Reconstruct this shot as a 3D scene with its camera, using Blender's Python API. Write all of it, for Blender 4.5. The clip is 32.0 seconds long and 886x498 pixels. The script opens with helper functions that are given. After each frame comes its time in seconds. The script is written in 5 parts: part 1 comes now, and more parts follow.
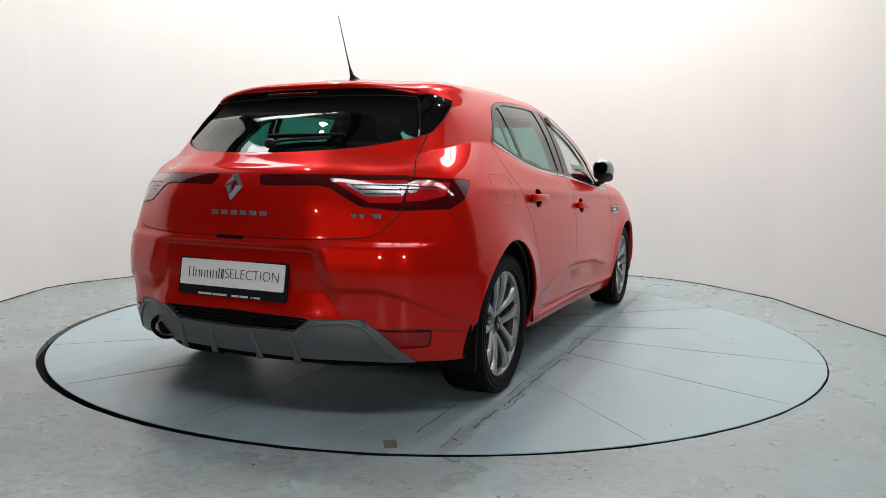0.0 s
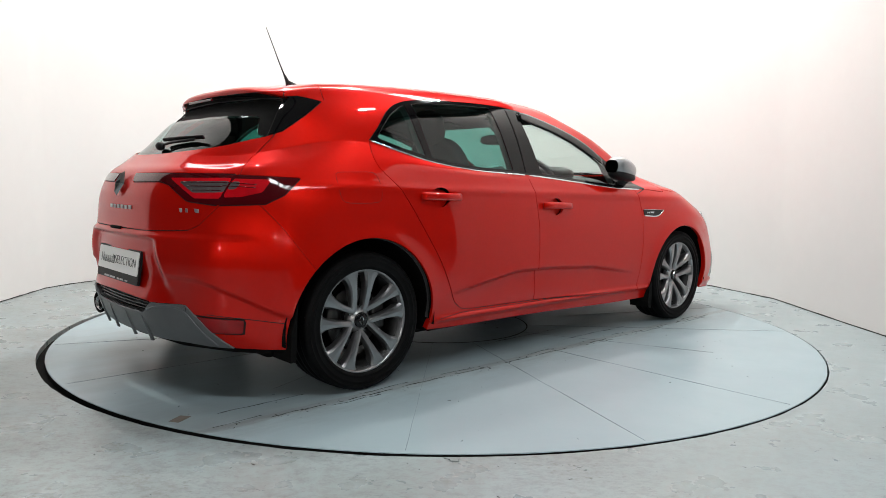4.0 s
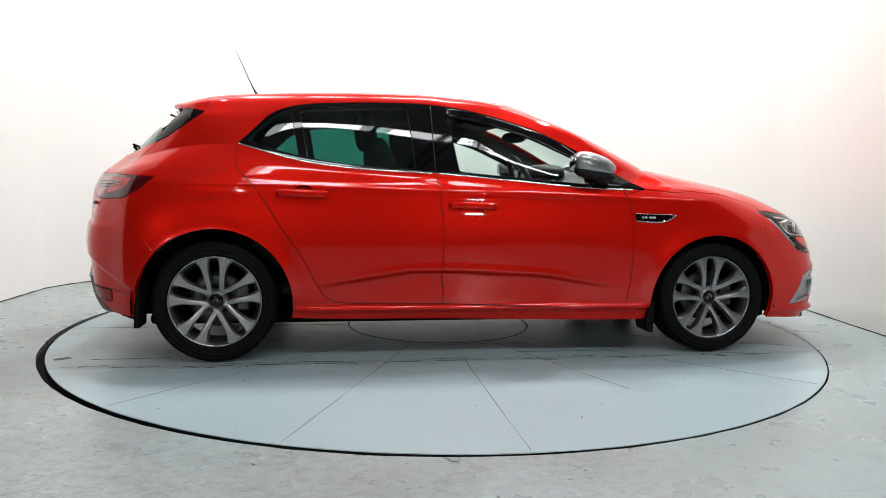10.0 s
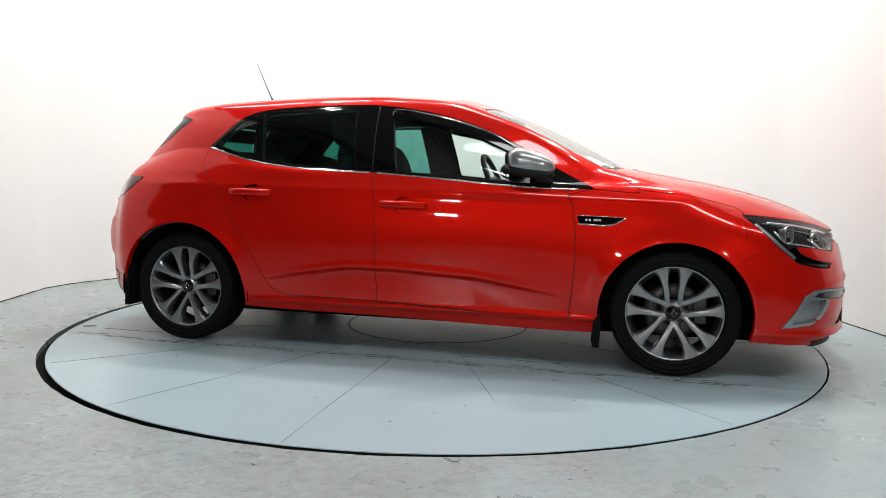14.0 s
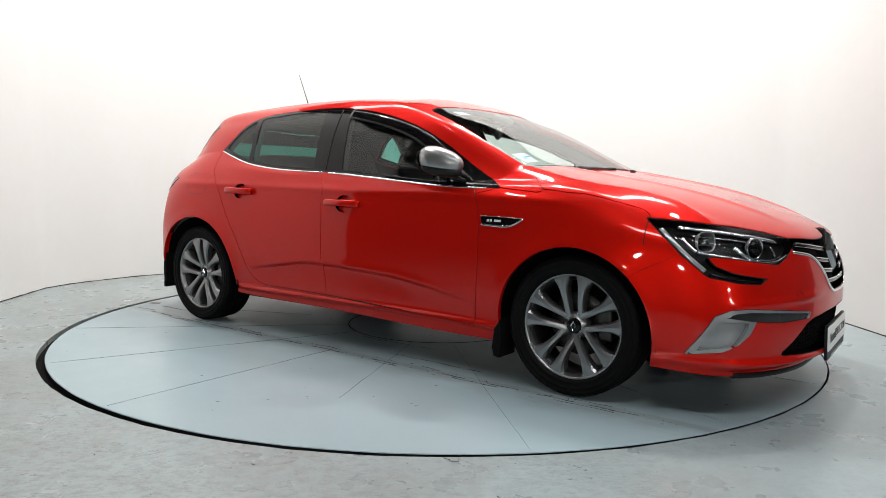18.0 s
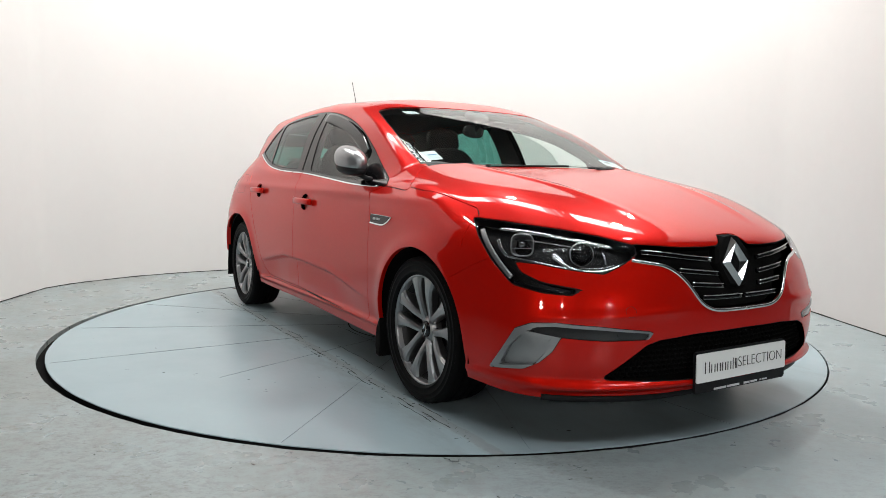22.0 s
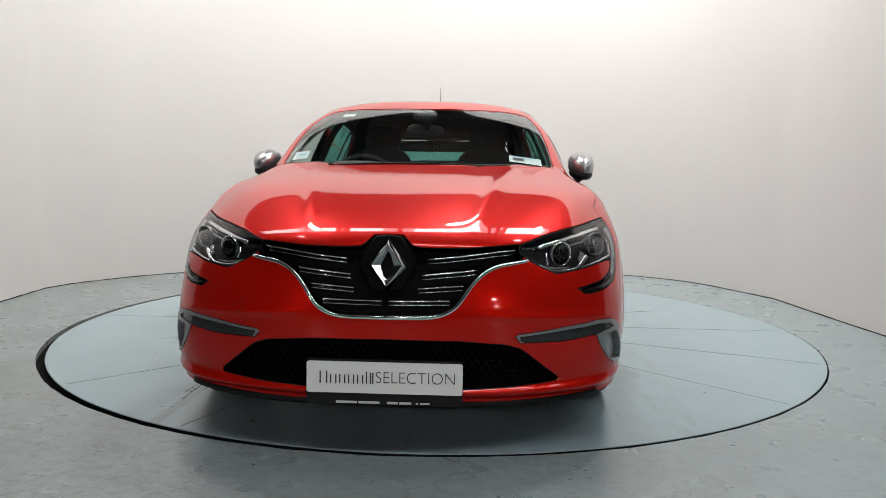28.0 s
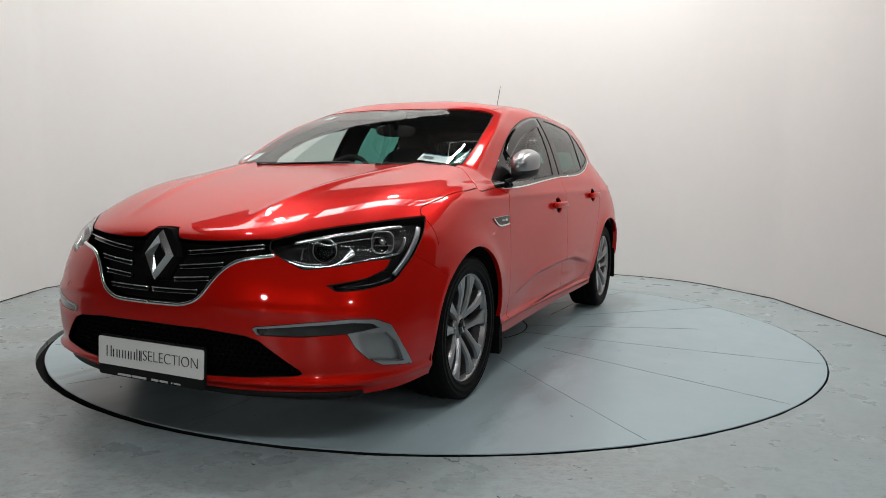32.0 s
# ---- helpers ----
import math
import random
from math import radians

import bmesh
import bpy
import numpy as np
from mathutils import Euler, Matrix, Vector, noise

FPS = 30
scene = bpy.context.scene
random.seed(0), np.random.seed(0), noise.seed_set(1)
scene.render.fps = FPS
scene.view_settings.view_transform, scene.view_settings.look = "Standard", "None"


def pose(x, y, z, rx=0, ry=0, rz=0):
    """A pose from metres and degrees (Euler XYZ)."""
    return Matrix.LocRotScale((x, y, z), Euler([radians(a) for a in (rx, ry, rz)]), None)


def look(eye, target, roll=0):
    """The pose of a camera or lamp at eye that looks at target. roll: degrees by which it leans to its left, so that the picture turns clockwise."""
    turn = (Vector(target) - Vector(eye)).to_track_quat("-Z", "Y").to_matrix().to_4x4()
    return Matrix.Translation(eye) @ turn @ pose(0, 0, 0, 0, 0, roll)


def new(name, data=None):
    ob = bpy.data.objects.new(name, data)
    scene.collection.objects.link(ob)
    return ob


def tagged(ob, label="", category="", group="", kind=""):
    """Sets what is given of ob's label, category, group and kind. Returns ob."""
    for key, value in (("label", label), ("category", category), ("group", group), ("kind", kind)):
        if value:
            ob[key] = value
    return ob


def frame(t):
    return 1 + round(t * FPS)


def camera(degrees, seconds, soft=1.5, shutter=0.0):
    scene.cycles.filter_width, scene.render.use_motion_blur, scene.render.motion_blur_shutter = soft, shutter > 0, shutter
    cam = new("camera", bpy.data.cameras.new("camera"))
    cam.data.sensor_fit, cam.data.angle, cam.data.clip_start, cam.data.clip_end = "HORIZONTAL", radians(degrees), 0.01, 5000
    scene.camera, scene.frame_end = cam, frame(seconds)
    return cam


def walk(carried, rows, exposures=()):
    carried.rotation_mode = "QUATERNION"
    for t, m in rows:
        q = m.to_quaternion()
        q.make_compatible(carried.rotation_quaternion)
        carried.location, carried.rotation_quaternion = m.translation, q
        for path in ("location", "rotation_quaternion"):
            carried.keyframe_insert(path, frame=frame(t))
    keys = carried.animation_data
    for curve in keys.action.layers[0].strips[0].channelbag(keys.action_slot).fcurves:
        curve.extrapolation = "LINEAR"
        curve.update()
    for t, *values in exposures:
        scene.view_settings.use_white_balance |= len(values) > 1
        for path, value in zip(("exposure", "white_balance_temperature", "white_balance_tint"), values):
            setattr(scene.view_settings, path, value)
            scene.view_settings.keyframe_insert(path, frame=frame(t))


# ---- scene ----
# One hall with a curved white wall and a turntable; the camera stands still, the turntable carries the car round.
cam = camera(64.4, 32.0, soft=.5)
EYE = (0.0, -4.578, 0.916)
VIEW = look(EYE, (0.0078 * 4, -4.578 + 4, 0.916 - 0.0927 * 4), 0.9)
EXPOSURES = [(0, -0.30), (3, -0.08), (6, 0.04), (9, 0.09), (13, 0.08), (17, 0.03), (20, -0.05), (23, -0.22), (26, -0.42), (28, -0.51), (30, -0.59), (32, -0.59)]
walk(cam, [(0, VIEW), (32, VIEW)], EXPOSURES)


def turn_at(t):
    """The turntable's angle in degrees."""
    return math.degrees(1.1306 - 0.09878 * t + 0.0000193 * t * t)


CAR_AT = Vector((0.0795, -0.0544, 0))

# ---- light ----
world = bpy.data.worlds.new("hall_air")
scene.world = world
world.use_nodes = True
world.node_tree.nodes["Background"].inputs[0].default_value = (.80, .86, .95, 1)
world.node_tree.nodes["Background"].inputs[1].default_value = 0.04


def area(name, at, target, sx, sy, power, colour):
    data = bpy.data.lights.new(name, "AREA")
    data.shape, data.size, data.size_y, data.energy, data.color = "RECTANGLE", sx, sy, power, colour
    ob = new(name, data)
    ob.matrix_world = look(at, target)
    return ob


WARM, COOL = (1, .97, .92), (.95, .98, 1)
SKYLIGHTS = [(2.6, -4.9, 8.0), (-.6, 1.5, 8.0)]     # middle x, y, length along x
for cx, cy, wide in SKYLIGHTS:
    for k in range(4):
        x = cx + (k - 1.5) * 2
        area("skylight_light", (x, cy, 6.2), (x, cy + .001, 0), 1.5, .7, 60 if cy < 0 else (25, 45, 55, 60)[k], COOL if cy < 0 else WARM)
# the three at z 2.4 are added fill that brightens the side facing the camera
SPOTS_AND_FILL = [(-1.9, .9, 4.96, 102), (.35, 1.4, 4.96, 118), (2.3, .9, 4.96, 98), (-2.3, -.9, 4.96, 22), (2.2, -.9, 4.96, 26),
         (-3.6, -8.4, 2.4, 62), (-.9, -8.8, 2.4, 56), (3.2, -8.4, 2.4, 62)]   # x, y, z, power
for sx, sy, sz, power in SPOTS_AND_FILL:
    area("spot_and_fill_light", (sx, sy, sz - .04), (sx * .8, sy + .2, 0) if sy > -3 else (sx * .3, -1.5, .5), .30, .14, power, WARM)


# ---- materials ----
def material(name, colour, rough=.5, metal=0.0, coat=0.0, vary=.0, grain=40.0, bump=0.0, second=None, spec=.5, coat_ior=1.43, edge=None, emit=None, strength=0.0, alpha_noise=None):
    """A principled surface with two scales of variation in colour, gloss and relief."""
    m = bpy.data.materials.new(name)
    m.use_nodes = True
    nt = m.node_tree
    p = nt.nodes["Principled BSDF"]
    p.inputs["Base Color"].default_value = (*colour, 1)
    p.inputs["Roughness"].default_value, p.inputs["Metallic"].default_value = rough, metal
    p.inputs["Coat Weight"].default_value, p.inputs["Coat Roughness"].default_value = coat, .02
    p.inputs["Coat IOR"].default_value = coat_ior
    p.inputs["Specular IOR Level"].default_value = spec
    if edge:
        p.inputs["Specular Tint"].default_value = (*edge, 1)
    if emit:
        p.inputs["Emission Color"].default_value, p.inputs["Emission Strength"].default_value = (*emit, 1), strength
    if vary or bump:
        at = nt.nodes.new("ShaderNodeTexCoord")
        big, fine = nt.nodes.new("ShaderNodeTexNoise"), nt.nodes.new("ShaderNodeTexNoise")
        big.inputs["Scale"].default_value, big.inputs["Detail"].default_value = grain / 14, 6
        fine.inputs["Scale"].default_value, fine.inputs["Detail"].default_value = grain, 4
        nt.links.new(at.outputs["Object"], big.inputs["Vector"])
        nt.links.new(at.outputs["Object"], fine.inputs["Vector"])
        both = nt.nodes.new("ShaderNodeMath")
        both.operation = "MULTIPLY_ADD"
        both.inputs[1].default_value = .35
        nt.links.new(fine.outputs[0], both.inputs[0])
        nt.links.new(big.outputs[0], both.inputs[2])
        if vary:
            ramp = nt.nodes.new("ShaderNodeMapRange")
            ramp.inputs[1].default_value, ramp.inputs[2].default_value = .45, .9
            nt.links.new(both.outputs[0], ramp.inputs[0])
            mix = nt.nodes.new("ShaderNodeMix")
            mix.data_type = "RGBA"
            other = second or tuple(c * (1 - vary) for c in colour)
            mix.inputs[6].default_value, mix.inputs[7].default_value = (*colour, 1), (*other, 1)
            nt.links.new(ramp.outputs[0], mix.inputs[0])
            nt.links.new(mix.outputs[2], p.inputs["Base Color"])
            gloss = nt.nodes.new("ShaderNodeMapRange")
            gloss.inputs[3].default_value, gloss.inputs[4].default_value = max(rough * .85, 0), min(rough * 1.2, 1)
            nt.links.new(fine.outputs[0], gloss.inputs[0])
            nt.links.new(gloss.outputs[0], p.inputs["Roughness"])
        if bump:
            b = nt.nodes.new("ShaderNodeBump")
            b.inputs["Strength"].default_value, b.inputs["Distance"].default_value = bump, .002
            nt.links.new(both.outputs[0], b.inputs["Height"])
            nt.links.new(b.outputs[0], p.inputs["Normal"])
    return m


def pane(name, tint, rough=0.0, least=.06):
    """Thin glass: a tinted clear sheet whose gloss follows Fresnel."""
    m = bpy.data.materials.new(name)
    m.use_nodes = True
    nt = m.node_tree
    nt.nodes.remove(nt.nodes["Principled BSDF"])
    out = nt.nodes["Material Output"]
    clear, gloss = nt.nodes.new("ShaderNodeBsdfTransparent"), nt.nodes.new("ShaderNodeBsdfGlossy")
    clear.inputs[0].default_value = (*tint, 1)
    gloss.inputs["Roughness"].default_value = rough
    f, mix = nt.nodes.new("ShaderNodeLayerWeight"), nt.nodes.new("ShaderNodeMixShader")
    f.inputs[0].default_value = .5
    up, add = nt.nodes.new("ShaderNodeMath"), nt.nodes.new("ShaderNodeMath")
    up.operation, add.operation = "POWER", "MULTIPLY_ADD"
    up.inputs[1].default_value = 5
    add.inputs[1].default_value, add.inputs[2].default_value = 1 - least, least
    nt.links.new(f.outputs["Facing"], up.inputs[0])
    nt.links.new(up.outputs[0], add.inputs[0])
    nt.links.new(add.outputs[0], mix.inputs[0])
    nt.links.new(clear.outputs[0], mix.inputs[1])
    nt.links.new(gloss.outputs[0], mix.inputs[2])
    nt.links.new(mix.outputs[0], out.inputs[0])
    return m


def floor_paint(name, runway):
    """Blue-grey floor paint, rubbed through to grey concrete in patches, with dirt and scuffs; the deck's middle also
    has the car's shade painted in.
    """
    m = bpy.data.materials.new(name)
    m.use_nodes = True
    nt = m.node_tree
    p = nt.nodes["Principled BSDF"]
    at = nt.nodes.new("ShaderNodeTexCoord")

    def noise_at(scale, detail, stretch=(1, 1, 1), rough=.55, warp=0.0):
        move = nt.nodes.new("ShaderNodeMapping")
        move.inputs["Scale"].default_value = stretch
        nt.links.new(at.outputs["Object"], move.inputs[0])
        n = nt.nodes.new("ShaderNodeTexNoise")
        n.inputs["Scale"].default_value, n.inputs["Detail"].default_value, n.inputs["Roughness"].default_value = scale, detail, rough
        n.inputs["Distortion"].default_value = warp
        nt.links.new(move.outputs[0], n.inputs["Vector"])
        return n.outputs[0]

    def ramp(value, lo, hi, a=0.0, b=1.0):
        r = nt.nodes.new("ShaderNodeMapRange")
        for i, v in enumerate((lo, hi, a, b)):
            r.inputs[i + 1].default_value = v
        nt.links.new(value, r.inputs[0])
        return r.outputs[0]

    def blend(factor, a, b):
        mix = nt.nodes.new("ShaderNodeMix")
        mix.data_type = "RGBA"
        nt.links.new(factor, mix.inputs[0])
        for i, c in ((6, a), (7, b)):
            if isinstance(c, tuple):
                mix.inputs[i].default_value = (*c, 1)
            else:
                nt.links.new(c, mix.inputs[i])
        return mix.outputs[2]

    def times(a, b, op="MULTIPLY"):
        n = nt.nodes.new("ShaderNodeMath")
        n.operation = op
        n.use_clamp = True
        for i, v in enumerate((a, b)):
            if isinstance(v, (int, float)):
                n.inputs[i].default_value = v
            else:
                nt.links.new(v, n.inputs[i])
        return n.outputs[0]

    split = nt.nodes.new("ShaderNodeSeparateXYZ")
    nt.links.new(at.outputs["Object"], split.inputs[0])
    paint = blend(ramp(noise_at(1.1, 5), .35, .65), DECK_A if runway else PAINT_A, DECK_B if runway else PAINT_B)
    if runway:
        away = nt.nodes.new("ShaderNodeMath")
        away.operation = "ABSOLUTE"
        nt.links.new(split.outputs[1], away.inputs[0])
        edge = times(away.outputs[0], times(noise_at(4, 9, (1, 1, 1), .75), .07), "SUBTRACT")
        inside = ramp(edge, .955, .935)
        # patchy grime between the tracks, with the car's shade painted into its colour
        colour = blend(times(times(inside, ramp(noise_at(2.2, 4, (.6, 1.6, 1), .60), .32, .68)), .45), paint, SHADE_GRIME)
        one = ramp(split.outputs[1], .01, -.01, .12, 1.0)
        strip = times(times(times(ramp(edge, .908, .914), ramp(edge, .968, .960)), ramp(noise_at(2.5, 8, (1, .4, 1), .7), .30, .40)), one)
        colour = blend(times(strip, .42), colour, blend(ramp(noise_at(30, 6, (.6, 1.4, 1), .7), .4, .62), (.185, .178, .162), (.115, .11, .10)))
        near = times(times(1.0, inside, "SUBTRACT"), ramp(away.outputs[0], 1.22, 1.0))
        colour = blend(times(times(near, ramp(noise_at(5, 6, (.6, 1.6, 1), .66, .2), .44, .64)), .60), colour, (.15, .168, .172))
        colour = blend(times(ramp(noise_at(1.6, 5, (.5, 1.6, 1), .55), .5, .8), .25), colour, (.30, .36, .385))
    else:
        left = ramp(split.outputs[0], 2.2, -1.6, .25, 1.0)
        patch = ramp(noise_at(1.5, 9, (1, 1.3, 1), .66, .4), .40, .66)
        colour = blend(times(times(patch, left), .75), paint, CONCRETE)
        speckle = ramp(noise_at(20, 10, (1, 1.3, 1), .82), .46, .60)
        colour = blend(times(times(speckle, left), .75), colour, (.135, .145, .135))
        pale = ramp(noise_at(6.5, 10, (1.2, 1, 1), .74, .3), .52, .68)
        colour = blend(times(pale, .30), colour, (.30, .345, .355))
        mask = ramp(noise_at(1.9, 5), .44, .62)
        chips = times(ramp(noise_at(62, 5, (.7, 1.3, 1), .6), .60, .64), ramp(noise_at(4.2, 6), .44, .60))
        colour = blend(times(times(chips, left), .5), colour, (.085, .08, .066))
        brown = ramp(noise_at(34, 7, (1, 1.6, 1), .72), .55, .63)
        colour = blend(times(times(times(brown, mask), left), .9), colour, (.08, .07, .05))
    nt.links.new(colour, p.inputs["Base Color"])
    nt.links.new(ramp(noise_at(5, 3 if runway else 7), .3, .7, .28 if runway else .24, .34 if runway else .38), p.inputs["Roughness"])
    p.inputs["Specular IOR Level"].default_value = .45
    b = nt.nodes.new("ShaderNodeBump")
    b.inputs["Strength"].default_value, b.inputs["Distance"].default_value = .08 if runway else .22, .004
    nt.links.new(noise_at(24, 4 if runway else 7, (1, 1, 1), .55 if runway else .65), b.inputs["Height"])
    nt.links.new(b.outputs[0], p.inputs["Normal"])
    return m


PAINT_A, PAINT_B, CONCRETE = (.258, .312, .328), (.238, .290, .305), (.208, .222, .210)
DECK_A, DECK_B = (.272, .352, .382), (.254, .331, .362)
# deck colour under the car: grime darkened to include painted shade
SHADE_GRIME = (.120, .126, .122)
RED = material("red_car_paint", (.50, .0066, .0026), .34, .36, .82, vary=.05, grain=900, spec=.05, coat_ior=1.43, edge=(.9, .06, .04))
BLACK_GLOSS = material("black_gloss_trim", (.003, .003, .0036), .05, 0, 0, spec=.27)
BLACK = material("black_plastic", (.006, .006, .007), .5, 0, vary=.3, grain=300, bump=.15, spec=.25)
LINER = material("black_wheel_liner", (.004, .004, .004), .9, vary=.3, grain=120, bump=.3, spec=.1)
SHUT = material("shut_line_shadow", (.006, .004, .004), .8)
RUBBER = material("tyre_rubber", (.0032, .0032, .0035), .62, vary=.35, grain=160, bump=.12, spec=.09)
ALLOY = material("silver_grey_alloy", (.27, .27, .277), .30, .9, .15, vary=.03, grain=900)
BARREL = material("dark_rim_barrel", (.035, .035, .036), .45, .8, vary=.1, grain=200)
SILVER = material("satin_silver_paint", (.32, .325, .335), .28, .75, .4, vary=.08, grain=500)
GUNMETAL = material("grey_diffuser_paint", (.135, .14, .148), .42, .4, .1, vary=.1, grain=300)
CHROME = material("chrome", (.82, .82, .83), .07, 1.0, vary=.03, grain=200)
EMBLEM = material("shaded_chrome", (.50, .50, .51), .10, 1.0, vary=.05, grain=200)
DARK_MIRROR = material("tinted_mirror_glass", (.16, .17, .18), .03, 1.0)
DULL_CHROME = material("dull_chrome", (.45, .45, .46), .2, 1.0, vary=.05, grain=200)
STEEL = material("brake_steel", (.085, .083, .08), .4, .9, vary=.3, grain=120)
CLOTH = material("dark_seat_cloth", (.016, .016, .018), .85, vary=.35, grain=400, bump=.3)
LINING = material("grey_lining", (.06, .06, .062), .8, vary=.2, grain=300, bump=.2)
DASH = material("soft_dashboard_plastic", (.018, .018, .02), .55, vary=.2, grain=300, bump=.2)
PLATE = material("plate_white", (.80, .80, .79), .35, 0, .3, vary=.04, grain=60)
INK = material("plate_ink", (.02, .02, .022), .4)
PRINT = material("pale_print", (.55, .55, .56), .5)
PAPER = material("sticker_paper", (.72, .80, .82), .6, vary=.05, grain=60)
BLUE_INK = material("blue_sticker_print", (.10, .28, .50), .5)
TAIL_RED = material("tail_lamp_red", (.52, .004, .010), .10, 0, .6, vary=.35, grain=160, spec=.3)
TAIL_DARK = material("smoked_tail_lamp", (.055, .0016, .0034), .05, 0, .6, spec=.3)
TAIL_CLEAR = material("clear_tail_lamp_reflector", (.30, .26, .27), .20, .7, 0, vary=.5, grain=90)
REFLECTOR_RED = material("red_reflector_plastic", (.30, .003, .006), .12, 0, .5, vary=.4, grain=260, spec=.2)
LAMP_DARK = material("lamp_housing", (.004, .004, .0045), .45, spec=.2)
FRONT_GLASS = pane("clear_car_glass", (.80, .90, .87))
REAR_GLASS = pane("tinted_car_glass", (.12, .37, .32))
SCREEN_GLASS = pane("windscreen_glass", (.82, .91, .88))
LENS = pane("headlamp_lens", (.93, .94, .95), least=.018)
WALL = material("white_wall_paint", (.635, .632, .626), .55, 0, vary=.035, grain=9, bump=.05)
HALL = material("hall_wall_paint", (.09, .09, .095), .7, vary=.25, grain=9)
ROOF = material("hall_roof_sheet", (.40, .39, .37), .6, .0, vary=.15, grain=14)
BEAM = material("dark_steel_beam", (.03, .03, .032), .5, .3, vary=.2, grain=40)
SEAL = material("black_rubber_gap", (.006, .006, .006), .9, vary=.3, grain=60, spec=.05)
SEAM = material("fine_floor_seam", (.145, .172, .185), .7, vary=.3, grain=90)
SMOKE = material("smoked_lamp_strip", (.035, .036, .038), .18, .2, .3, vary=.5, grain=120)
FOG_SILVER = material("satin_grey_paint", (.30, .31, .32), .34, .75, .2, vary=.08, grain=500)
JOINT = material("dark_wall_joint", (.045, .043, .04), .9, vary=.5, grain=60, spec=.1)
CHIP = material("bare_steel_patch", (.15, .132, .11), .8, vary=.5, grain=120, bump=.3, spec=.2)
GROOVE = material("floor_groove_dirt", (.03, .03, .027), .9, vary=.3, grain=90, spec=.1)
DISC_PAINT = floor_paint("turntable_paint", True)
GROUND_PAINT = floor_paint("floor_paint_worn", False)
GLAZING = material("daylit_glass", (.05, .055, .06), .1, emit=(.92, .97, 1), strength=.05)
GLOW = material("lamp_tube", (.9, .9, .9), .5, emit=(1, .97, .92), strength=9)
DAYLIGHT = material("daylight_pane", (.9, .9, .9), .5, emit=(.92, .97, 1), strength=5)


